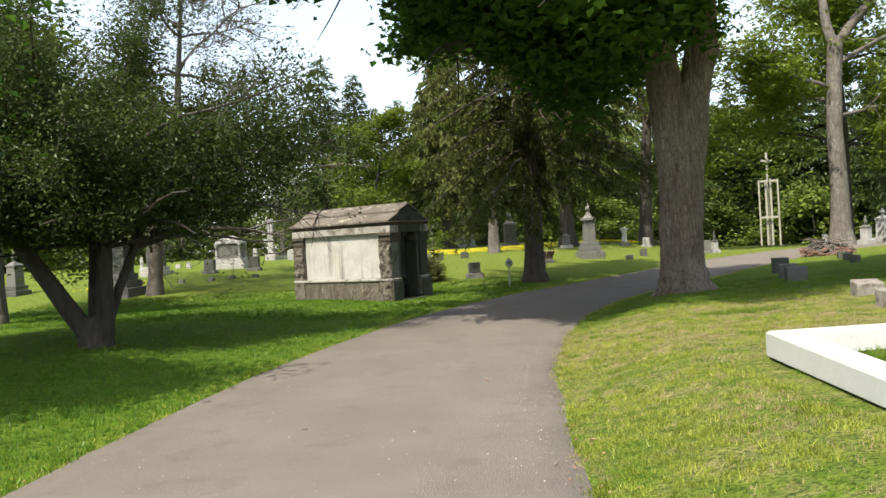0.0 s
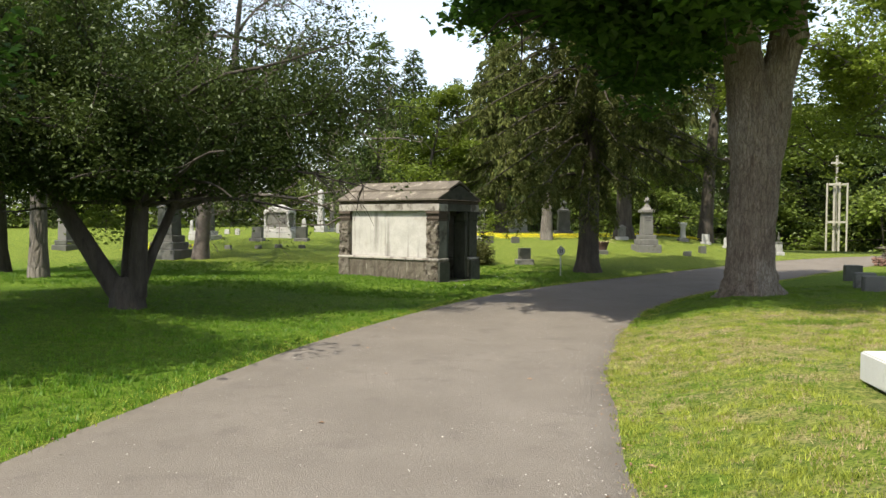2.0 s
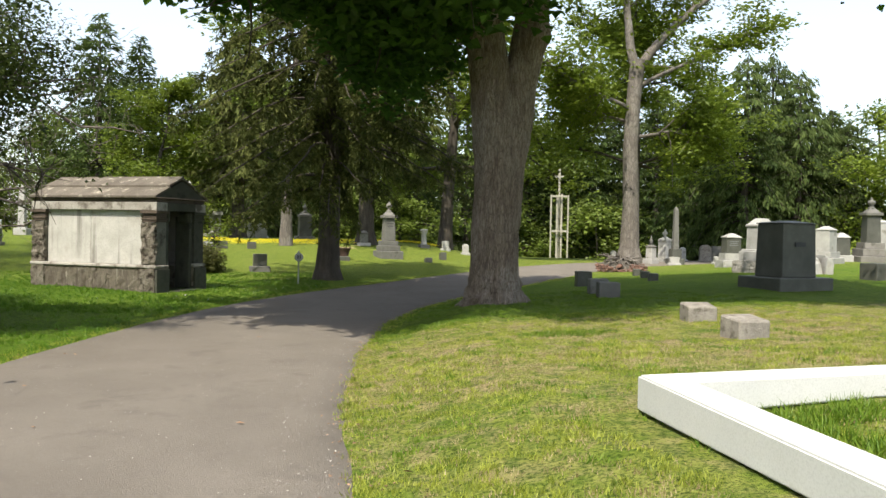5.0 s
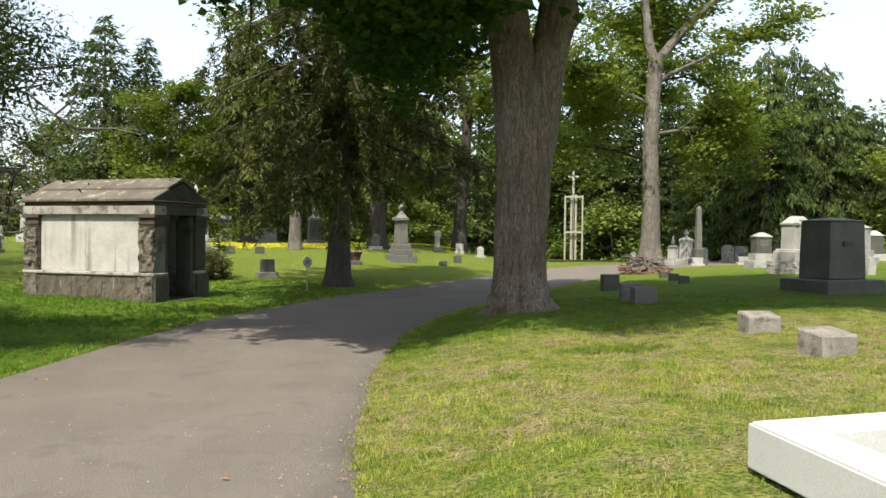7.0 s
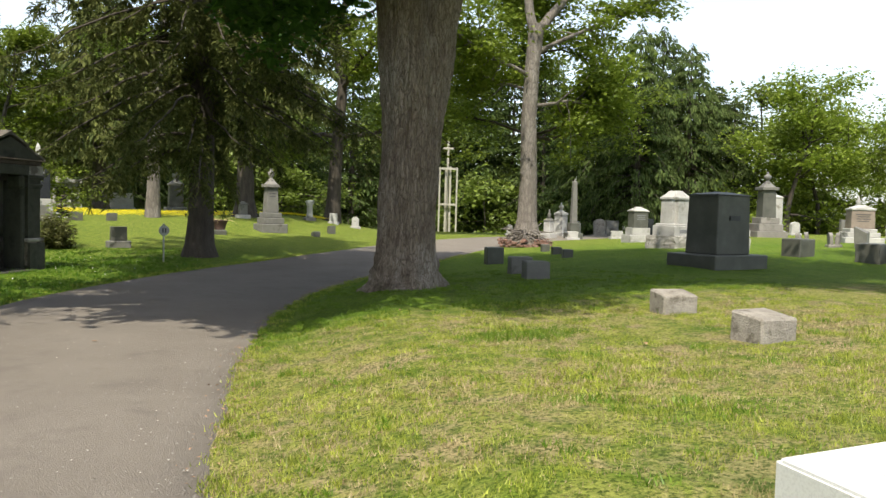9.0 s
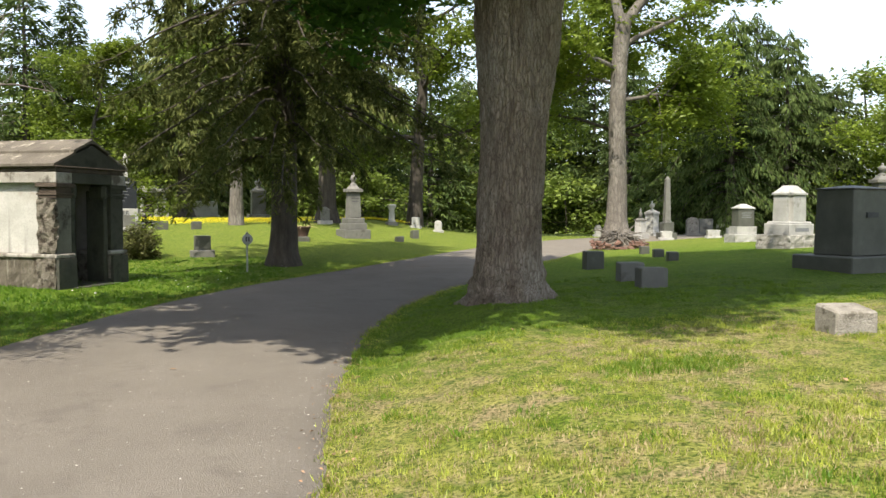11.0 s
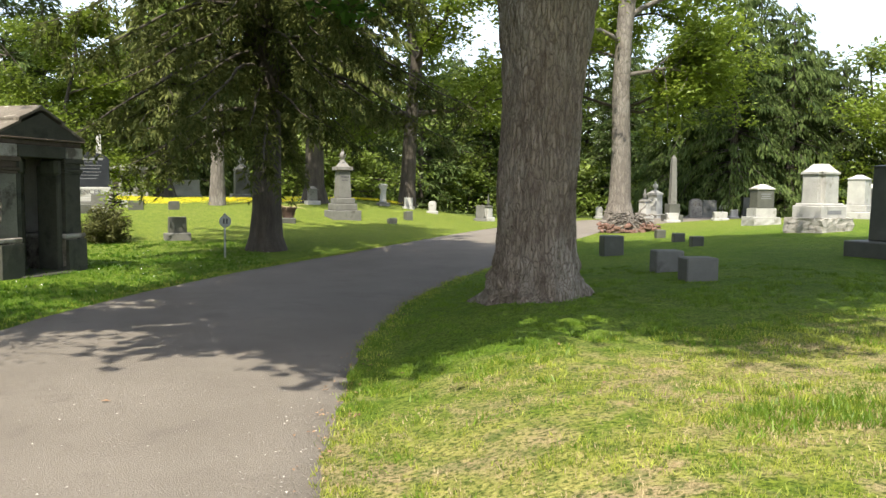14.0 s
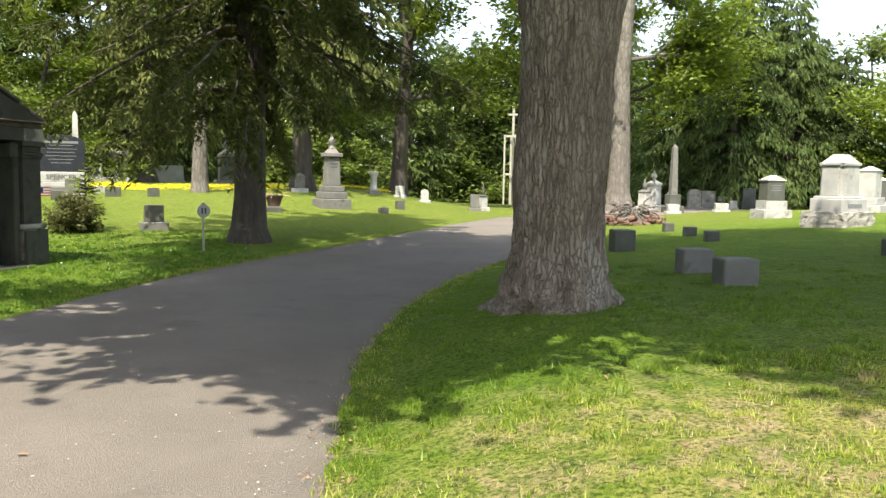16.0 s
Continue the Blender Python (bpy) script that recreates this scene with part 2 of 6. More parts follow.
def flaky_bark(name, crack, plate, lichen, across=25.0, along=4.4):
    """Old bark: upright flaking plates parted by dark cracks, with pale lichened patches."""
    m = bpy.data.materials.new(name)
    m.use_nodes = True
    nt = m.node_tree
    N, L = nt.nodes, nt.links
    b = N["Principled BSDF"]
    b.inputs["Roughness"].default_value, b.inputs["Specular IOR Level"].default_value = 0.95, 0.15
    co = N.new("ShaderNodeTexCoord")

    def noisy(sc, detail, stretch):
        mp, n = N.new("ShaderNodeMapping"), N.new("ShaderNodeTexNoise")
        mp.inputs["Scale"].default_value = stretch
        L.new(co.outputs["Object"], mp.inputs["Vector"])
        L.new(mp.outputs[0], n.inputs["Vector"])
        n.inputs["Scale"].default_value, n.inputs["Detail"].default_value, n.inputs["Roughness"].default_value = sc, detail, 0.65
        return n

    def ramp(fac, lo, hi, a=0.0, c=1.0):
        r = N.new("ShaderNodeMapRange")
        r.inputs["From Min"].default_value, r.inputs["From Max"].default_value, r.inputs["To Min"].default_value, r.inputs["To Max"].default_value = lo, hi, a, c
        L.new(fac, r.inputs["Value"])
        return r.outputs[0]

    def mix(fac, a, c):
        x = N.new("ShaderNodeMix")
        x.data_type = "RGBA"
        L.new(fac, x.inputs["Factor"])
        for v, k in ((a, x.inputs["A"]), (c, x.inputs["B"])):
            if isinstance(v, tuple):
                k.default_value = (*v, 1)
            else:
                L.new(v, k)
        return x.outputs["Result"]

    warp = noisy(5.0, 4.0, (1, 1, 0.5))
    shift = N.new("ShaderNodeVectorMath")
    shift.operation = "MULTIPLY_ADD"
    L.new(warp.outputs["Color"], shift.inputs[0])
    shift.inputs[1].default_value = (0.13, 0.13, 0.4)
    L.new(co.outputs["Object"], shift.inputs[2])
    mp = N.new("ShaderNodeMapping")
    mp.inputs["Scale"].default_value = (across, across, along)
    L.new(shift.outputs[0], mp.inputs["Vector"])
    edge, cell = N.new("ShaderNodeTexVoronoi"), N.new("ShaderNodeTexVoronoi")
    edge.feature = "DISTANCE_TO_EDGE"
    for v in (edge, cell):
        v.inputs["Scale"].default_value = 1.0
        L.new(mp.outputs[0], v.inputs["Vector"])
    tone = ramp(cell.outputs["Color"], 0.2, 0.8)
    c = mix(tone, tuple(0.8 * k for k in plate), plate)
    c = mix(ramp(noisy(13.0, 5.0, (1, 1, 0.14)).outputs["Fac"], 0.47, 0.62, 0.0, 0.6), c, crack)
    c = mix(ramp(noisy(1.1, 4.0, (1, 1, 0.6)).outputs["Fac"], 0.48, 0.68, 0.0, 0.75), c, lichen)
    fine = noisy(46.0, 3.0, (1, 1, 0.35)).outputs["Fac"]
    c = mix(ramp(fine, 0.5, 0.72, 0.0, 0.6), c, crack)
    c = mix(ramp(edge.outputs["Distance"], 0.0, 0.13, 0.7, 0.0), c, crack)
    L.new(c, b.inputs["Base Color"])
    h1 = N.new("ShaderNodeMath")
    h1.operation = "MULTIPLY_ADD"
    L.new(fine, h1.inputs[0])
    h1.inputs[1].default_value = 0.35
    L.new(ramp(edge.outputs["Distance"], 0.0, 0.22, 0.0, 0.9), h1.inputs[2])
    bn = N.new("ShaderNodeBump")
    bn.inputs["Strength"].default_value, bn.inputs["Distance"].default_value = 0.9, 0.025
    L.new(h1.outputs[0], bn.inputs["Height"])
    L.new(bn.outputs[0], b.inputs["Normal"])
    return m


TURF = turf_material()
ASPHALT = asphalt_material()
MARBLE = marble_panel_material()
WHITE_PAINT = material("white_paint", (0.58, 0.58, 0.565), (0.52, 0.525, 0.51), 1.4, 0.6, 0.05, 90.0, stain=(0.42, 0.42, 0.385), stain_scale=3.0, stain_at=0.63)
LIGHT_STONE = material("pale_granite", (0.31, 0.305, 0.288), (0.42, 0.41, 0.39), 2.0, 0.7, 0.12, 120.0, stain=(0.19, 0.18, 0.15), stain_scale=2.4, stain_at=0.58)
GREY_STONE = material("grey_granite", (0.118, 0.115, 0.104), (0.175, 0.17, 0.155), 2.0, 0.75, 0.15, 140.0, stain=(0.075, 0.073, 0.06), stain_scale=2.0, stain_at=0.56)
MID_STONE = material("weathered_granite", (0.165, 0.155, 0.14), (0.235, 0.222, 0.205), 2.0, 0.75, 0.15, 140.0, stain=(0.11, 0.105, 0.09), stain_scale=2.4, stain_at=0.55)
ROUGH_BLOCK = material("lichened_granite", (0.21, 0.19, 0.165), (0.31, 0.285, 0.25), 6.0, 0.9, 0.8, 50.0, stain=(0.12, 0.105, 0.085), stain_scale=9.0, stain_at=0.53)
DARK_STONE = material("dark_granite", (0.062, 0.063, 0.053), (0.098, 0.098, 0.083), 2.0, 0.55, 0.1, 150.0, stain=(0.105, 0.106, 0.092), stain_scale=2.0, stain_at=0.6, spec=0.4)
ROCK_WHITE = material("rock_faced_pale_stone", (0.27, 0.255, 0.23), (0.41, 0.39, 0.355), 5.0, 0.9, 0.9, 30.0, stain=(0.13, 0.115, 0.095), stain_scale=6.0, stain_at=0.55)
BLACK_STONE = material("polished_black_granite", (0.018, 0.02, 0.026), (0.026, 0.028, 0.034), 3.0, 0.25, 0.0, 150.0, spec=0.5)
BROWN_STONE = material("brown_granite", (0.18, 0.145, 0.12), (0.25, 0.205, 0.17), 3.0, 0.7, 0.15, 90.0)
TOMB_BASE = material("rough_tomb_stone", (0.13, 0.112, 0.09), (0.24, 0.215, 0.18), 3.2, 0.95, 1.0, 26.0, stain=(0.045, 0.035, 0.027), stain_scale=6.0, stain_at=0.5)
TOMB_TRIM = material("dirty_tomb_trim", (0.27, 0.25, 0.225), (0.40, 0.38, 0.345), 2.0, 0.85, 0.3, 50.0, stain=(0.12, 0.105, 0.09), stain_scale=2.6, stain_at=0.5)
TOMB_MID = material("streaked_tomb_pier", (0.13, 0.125, 0.105), (0.20, 0.19, 0.165), 2.5, 0.9, 0.4, 50.0, stain=(0.06, 0.055, 0.045), stain_scale=3.5, stain_at=0.5)
TOMB_ROOF = material("stained_tomb_roof", (0.095, 0.081, 0.065), (0.155, 0.134, 0.11), 1.6, 0.9, 0.4, 40.0, stain=(0.34, 0.31, 0.25), stain_scale=3.4, stain_at=0.56)
TOMB_CAP = material("brown_stained_moulding", (0.06, 0.046, 0.036), (0.11, 0.086, 0.068), 3.0, 0.9, 0.4, 50.0, stain=(0.22, 0.20, 0.17), stain_scale=5.0, stain_at=0.62)
TOMB_PLINTH = material("streaked_tomb_plinth", (0.095, 0.078, 0.06), (0.20, 0.175, 0.14), 2.6, 0.95, 1.0, 26.0, stain=(0.33, 0.30, 0.25), stain_scale=4.0, stain_at=0.60, stretch=(2.4, 2.4, 0.6))
# shade on the tomb's front and inside is put into this darker stone colour
TOMB_SHADED = material("shade_darkened_tomb_stone", (0.046, 0.046, 0.037), (0.085, 0.084, 0.068), 2.0, 0.9, 0.3, 50.0, stain=(0.035, 0.037, 0.03), stain_scale=2.0, stain_at=0.52)
BRONZE_DOOR = material("dark_bronze", (0.03, 0.03, 0.028), (0.05, 0.045, 0.04), 4.0, 0.5, 0.1, 60.0, metal=0.6)
BARK = flaky_bark("maple_bark", (0.095, 0.070, 0.052), (0.262, 0.213, 0.170), (0.38, 0.345, 0.295))
DARK_BARK = material("dark_bark", (0.045, 0.038, 0.032), (0.085, 0.072, 0.06), 3.0, 0.95, 0.9, 20.0, stretch=(2.5, 2.5, 0.5))
PALE_BARK = flaky_bark("pale_bark", (0.095, 0.085, 0.075), (0.175, 0.155, 0.135), (0.26, 0.24, 0.215), 8.0, 2.2)
TWIG = material("twig_bark", (0.11, 0.09, 0.08), (0.17, 0.145, 0.13), 4.0, 0.95, 0.3, 30.0)
MAPLE_LEAF = leafy("maple_leaves", (0.024, 0.056, 0.009), (0.07, 0.145, 0.016), 0.46)
FRESH_LEAF = leafy("fresh_leaves", (0.10, 0.15, 0.016), (0.22, 0.28, 0.035), 0.46)
WOOD_LEAF = leafy("woodland_leaves", (0.075, 0.115, 0.018), (0.165, 0.21, 0.037), 0.42)
APPLE_LEAF = leafy("crab_apple_leaves", (0.028, 0.052, 0.011), (0.105, 0.142, 0.034), 0.36)
SPRUCE_LEAF = leafy("spruce_needles", (0.04, 0.056, 0.018), (0.135, 0.145, 0.045), 0.3, 0.6, 0.004)
FIR_LEAF = leafy("far_conifer_needles", (0.034, 0.058, 0.019), (0.10, 0.132, 0.04), 0.25, 0.6, 0.004)
SHRUB_LEAF = leafy("yew_shrub_leaves", (0.055, 0.06, 0.018), (0.15, 0.155, 0.045), 0.3)
GRASS_LEAF = leafy("grass_blades", (0.07, 0.115, 0.009), (0.42, 0.45, 0.075), 0.4, 4.0)
DRY_LEAF = leafy("dry_grass_blades", (0.19, 0.145, 0.065), (0.60, 0.49, 0.28), 0.35, 4.0)
# darker version of the lush blades: deep tree shade is in the colour
SHADED_LEAF = leafy("shaded_grass_blades", (0.045, 0.125, 0.008), (0.15, 0.255, 0.02), 0.4, 3.0)
LUSH_LEAF = leafy("lush_grass_blades", (0.075, 0.16, 0.012), (0.215, 0.31, 0.032), 0.4, 3.0)
PETAL = leafy("yellow_petals", (0.75, 0.62, 0.02), (0.85, 0.75, 0.05), 0.3)
LITTER = material("dead_leaves", (0.20, 0.115, 0.07), (0.33, 0.21, 0.13), 8.0, 0.95, 0.0, islands=0.45)
GRIT = material("road_grit", (0.27, 0.25, 0.22), (0.36, 0.34, 0.31), 30.0, 0.9, 0.0, islands=0.6)
PALE_METAL = material("weathered_pale_metal", (0.30, 0.285, 0.235), (0.38, 0.36, 0.30), 5.0, 0.6, 0.0, metal=0.1)
GREY_METAL = material("grey_metal", (0.30, 0.31, 0.30), (0.40, 0.41, 0.40), 8.0, 0.5, 0.05, metal=0.5)
BRICK = material("red_brick", (0.13, 0.07, 0.054), (0.21, 0.13, 0.105), 5.0, 0.95, 0.4, 60.0, islands=0.3)
POT = material("dark_pot", (0.05, 0.03, 0.022), (0.08, 0.05, 0.038), 6.0, 0.7, 0.1)
LETTER = material("letter_inlay", (0.05, 0.05, 0.055), (0.07, 0.07, 0.075), 20.0, 0.6, 0.0)
PALE_LETTER = material("pale_inscription", (0.16, 0.165, 0.175), (0.2, 0.2, 0.21), 20.0, 0.7, 0.0)
FLAG_RED = material("red_cloth", (0.45, 0.05, 0.05), (0.5, 0.07, 0.07), 20.0, 0.9, 0.0)
FLAG_WHITE = material("white_cloth", (0.75, 0.74, 0.72), (0.8, 0.8, 0.78), 20.0, 0.9, 0.0)
FLAG_BLUE = material("blue_cloth", (0.04, 0.05, 0.18), (0.05, 0.06, 0.22), 20.0, 0.9, 0.0)
STRAW = material("dry_stems", (0.42, 0.34, 0.17), (0.5, 0.42, 0.24), 12.0, 0.9, 0.0)


# ---- making meshes ----
def mesh_ob(name, verts, faces, mat, parent=None, smooth=False):
    me = bpy.data.meshes.new(name)
    me.from_pydata([tuple(map(float, v)) for v in verts] if not isinstance(verts, np.ndarray) else verts.tolist(), [], faces if not isinstance(faces, np.ndarray) else faces.tolist())
    me.materials.append(mat)
    if smooth:
        me.shade_smooth()
    ob = new(name, me)
    if parent:
        ob.parent = parent
    return ob


def part(name, bm, mat, parent=None, label="", smooth=False):
    """Links a bmesh as one mesh object under a thing or a part."""
    me = bpy.data.meshes.new(name)
    bmesh.ops.recalc_face_normals(bm, faces=bm.faces)
    bm.to_mesh(me)
    bm.free()
    me.materials.append(mat)
    if smooth:
        me.shade_smooth()
    ob = new(name, me)
    if parent:
        ob.parent = parent
    if label:
        ob["label"] = label
    return ob


def thing(name, x, y, z, turn, label, category, group="", kind=""):
    e = new(name)
    e.empty_display_size = 0.2
    e.matrix_basis = pose(x, y, z, 0, 0, turn)
    return tagged(e, label, category, group, kind)


def block(x0, x1, y0, y1, z0, z1, bevel=0.012, top=1.0, rough=0.0, cuts=0, seed=0, bm=None):
    """A bevelled block; top narrows its upper face, rough pushes its surface in and out."""
    own = bmesh.new()
    cx, cy = (x0 + x1) / 2, (y0 + y1) / 2
    vs = []
    for z, k in ((z0, 1.0), (z1, top)):
        for sx, sy in ((-1, -1), (1, -1), (1, 1), (-1, 1)):
            vs.append(own.verts.new((cx + sx * (x1 - x0) / 2 * k, cy + sy * (y1 - y0) / 2 * k, z)))
    for f in ((3, 2, 1, 0), (4, 5, 6, 7), (0, 1, 5, 4), (1, 2, 6, 5), (2, 3, 7, 6), (3, 0, 4, 7)):
        own.faces.new([vs[i] for i in f])
    if cuts:
        bmesh.ops.subdivide_edges(own, edges=own.edges[:], cuts=cuts, use_grid_fill=True)
    if rough:
        for v in own.verts:
            p = v.co * 9 + Vector((seed * 7.3, seed * 3.1, 0))
            v.co += noise.noise_vector(p) * rough
    if bevel and not cuts:
        bmesh.ops.bevel(own, geom=own.edges[:], offset=min(bevel, 0.3 * min(x1 - x0, y1 - y0, z1 - z0)), segments=1, affect="EDGES")
    if bm is None:
        return own
    me = bpy.data.meshes.new("piece")
    own.to_mesh(me)
    own.free()
    bm.from_mesh(me)
    bpy.data.meshes.remove(me)
    return bm


def lathe(profile, sides=20, square=False):
    """A turned solid from (radius, height) pairs; square makes it four-sided."""
    bm = bmesh.new()
    n = 4 if square else sides
    rings = []
    for r, z in profile:
        k = r * math.sqrt(2) if square else r
        rings.append([bm.verts.new((k * math.cos(2 * math.pi * (i + 0.5) / n), k * math.sin(2 * math.pi * (i + 0.5) / n), z)) for i in range(n)])
    for a, c in zip(rings, rings[1:]):
        for i in range(n):
            bm.faces.new((a[i], a[(i + 1) % n], c[(i + 1) % n], c[i]))
    bm.faces.new(rings[0][::-1])
    bm.faces.new(rings[-1])
    return bm


def prism(outline, y0, y1, bevel=0.0):
    """An outline in x and z drawn out along y."""
    bm = bmesh.new()
    a = [bm.verts.new((x, y0, z)) for x, z in outline]
    c = [bm.verts.new((x, y1, z)) for x, z in outline]
    n = len(outline)
    bm.faces.new(a)
    bm.faces.new(c[::-1])
    for i in range(n):
        bm.faces.new((a[i], c[i], c[(i + 1) % n], a[(i + 1) % n]))
    if bevel:
        bmesh.ops.bevel(bm, geom=bm.edges[:], offset=bevel, segments=1, affect="EDGES")
    return bm


def words(name, text, size, mat, parent, x, y, z, rz=0.0, depth=0.006):
    """Raised lettering in the built-in font, upright, facing -y of its parent."""
    cu = bpy.data.curves.new(name, "FONT")
    cu.body, cu.size, cu.extrude, cu.align_x, cu.align_y = text, size, depth, "CENTER", "CENTER"
    tmp = bpy.data.objects.new(name, cu)
    me = bpy.data.meshes.new_from_object(tmp)
    bpy.data.objects.remove(tmp)
    me.materials.clear()
    me.materials.append(mat)
    ob = new(name, me)
    ob.parent = parent
    ob.matrix_basis = pose(x, y, z, 90, 0, rz)
    return ob


class Soup:
    """Collects vertices and faces of many small pieces."""

    def __init__(self):
        self.v, self.f, self.n = [], [], 0

    def tube(self, points, radii, sides=7):
        points = [Vector(p) for p in points]
        rings = []
        for i, p in enumerate(points):
            d = (points[min(i + 1, len(points) - 1)] - points[max(i - 1, 0)]).normalized()
            side = d.cross(Vector((0.31, 0.95, 0.05))).normalized()
            up = d.cross(side)
            for j in range(sides):
                a = 2 * math.pi * j / sides
                self.v.append(tuple(p + (side * math.cos(a) + up * math.sin(a)) * radii[i]))
            rings.append(self.n + i * sides)
        for a, c in zip(rings, rings[1:]):
            for j in range(sides):
                self.f.append((a + j, a + (j + 1) % sides, c + (j + 1) % sides, c + j))
        self.n += len(points) * sides

    def ob(self, name, mat, parent=None, smooth=True):
        return mesh_ob(name, self.v, self.f, mat, parent, smooth)


def leaf_mesh(name, centres, length, width, rng, mat, parent=None, up=0.5, hang=0.0, vary=0.45, axis=None):
    """Many small folded leaves as one mesh. up: how much they face the sky; hang: how much they droop; axis: a direction for each leaf."""
    n = len(centres)
    c = np.asarray(centres, float)
    nor = rng.normal(size=(n, 3))
    nor[:, 2] = np.abs(nor[:, 2]) + up * 2
    nor /= np.linalg.norm(nor, axis=1)[:, None]
    ax = rng.normal(size=(n, 3)) if axis is None else np.asarray(axis, float) + rng.normal(size=(n, 3)) * 0.35
    ax[:, 2] -= hang * 2
    ax -= nor * (ax * nor).sum(1)[:, None] * (1.0 if hang < 0.6 else 0.3)
    ax /= np.linalg.norm(ax, axis=1)[:, None] + 1e-9
    sd = np.cross(nor, ax)
    sd /= np.linalg.norm(sd, axis=1)[:, None] + 1e-9
    s = (1 + vary * rng.uniform(-1, 1, size=n))[:, None]
    tip, mid = ax * length * s, ax * length * 0.45 * s
    fold = nor * width * 0.25 * s
    v = np.empty((n, 4, 3))
    v[:, 0], v[:, 1], v[:, 2], v[:, 3] = c, c + mid + sd * width * 0.5 * s + fold, c + tip, c + mid - sd * width * 0.5 * s + fold
    f = np.arange(n * 4).reshape(n, 4)
    return mesh_ob(name, v.reshape(-1, 3), f, mat, parent)


def limb_points(rng, start, way, length, bend, droop, n=6):
    pts, p, d = [Vector(start)], Vector(start), Vector(way).normalized()
    for i in range(n):
        d = (d + Vector(rng.normal(size=3) * bend) + Vector((0, 0, -droop))).normalized()
        p = p + d * length / n
        pts.append(p.copy())
    return pts


def taper(r0, r1, n):
    return [r0 + (r1 - r0) * i / (n - 1) for i in range(n)]


# ---- the lie of the land ----
CENTRE = [(-1.9, -40), (-1.5, -14), (-1.1, -4), (-0.72, 5), (-0.12, 9.65), (0.75, 13.4), (1.8, 16.6), (3.1, 19.3), (4.85, 22.0), (6.8, 24.2),
          (9.0, 26.8), (11.7, 29.9), (14.8, 33.4), (19, 37.4), (26, 42), (60, 58)]
HALF = 2.02


def smooth(a, b, x):
    u = min(1.0, max(0.0, (x - a) / (b - a)))
    return u * u * (3 - 2 * u)


def road_side(x, y):
    """distance from the road's centre (positive on its right) and the y of the nearest centre point"""
    best = (1e9, 0, 0)
    for (ax, ay), (bx, by) in zip(CENTRE, CENTRE[1:]):
        dx, dy = bx - ax, by - ay
        u = min(1.0, max(0.0, ((x - ax) * dx + (y - ay) * dy) / (dx * dx + dy * dy)))
        px, py = ax + u * dx, ay + u * dy
        d = math.hypot(x - px, y - py)
        if d < best[0]:
            best = (d, (1 if (x - px) * dy - (y - py) * dx > 0 else -1) * d, py)
    return best[1], best[2]


def ground(x, y):
    d, ry = road_side(x, y)
    z = -0.09 - 0.016 * min(max(ry, -12.0), 14.0) + 0.16 * smooth(20, 34, ry)
    near = 1 - smooth(17, 26, ry)
    z += smooth(1.9, 3.7, d) * (0.03 + 0.25 * near) + 0.40 * smooth(2.2, 9.5, d) * (1 - 0.8 * smooth(27, 36, y - 0.25 * x)) * (0.6 + 0.4 * smooth(16, 20, y))
    z += smooth(-4.0, -9.0, d) * 0.24 * (1 - smooth(20, 27, y))
    left = smooth(-1.5, -8.0, d) * smooth(23, 27, y)
    z += smooth(-1.5, -12.0, d) * 0.78 * smooth(25, 46, y) * smooth(18, 11, x) + left * 0.25 * smooth(26, 44, y) * smooth(2, -14, x)
    z -= 2.9 * smooth(50, 92, 0.42 * x + 0.91 * y) * smooth(14, 24, x)
    return z


def ground_sheet():
    """One sheet from the lawns to the horizon, finer near the road."""
    def axis(lo, hi, step, far):
        a = list(np.arange(lo, hi + step / 2, step))
        k, x = step, hi
        while x < far:
            k *= 1.35
            x += k
            a.append(x)
        k, x = step, lo
        while x > -far:
            k *= 1.35
            x -= k
            a.insert(0, x)
        return a
    xs, ys = axis(-16, 26, 0.3, 2600), axis(-6, 46, 0.3, 2600)
    verts, faces = [], []
    for j, y in enumerate(ys):
        for i, x in enumerate(xs):
            z = ground(x, y)
            if abs(x) < 80 and abs(y) < 100:
                d = abs(road_side(x, y)[0])
                z -= 0.06 * smooth(2.05, 1.75, d)
                z += 0.02 * noise.noise((x * 0.7, y * 0.7, 0.0)) * smooth(2.1, 2.8, d)
            verts.append((x, y, z))
    w = len(xs)
    for j in range(len(ys) - 1):
        for i in range(w - 1):
            a = j * w + i
            faces.append((a, a + 1, a + w + 1, a + w))
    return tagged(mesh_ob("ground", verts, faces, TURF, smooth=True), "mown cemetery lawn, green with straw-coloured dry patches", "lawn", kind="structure")


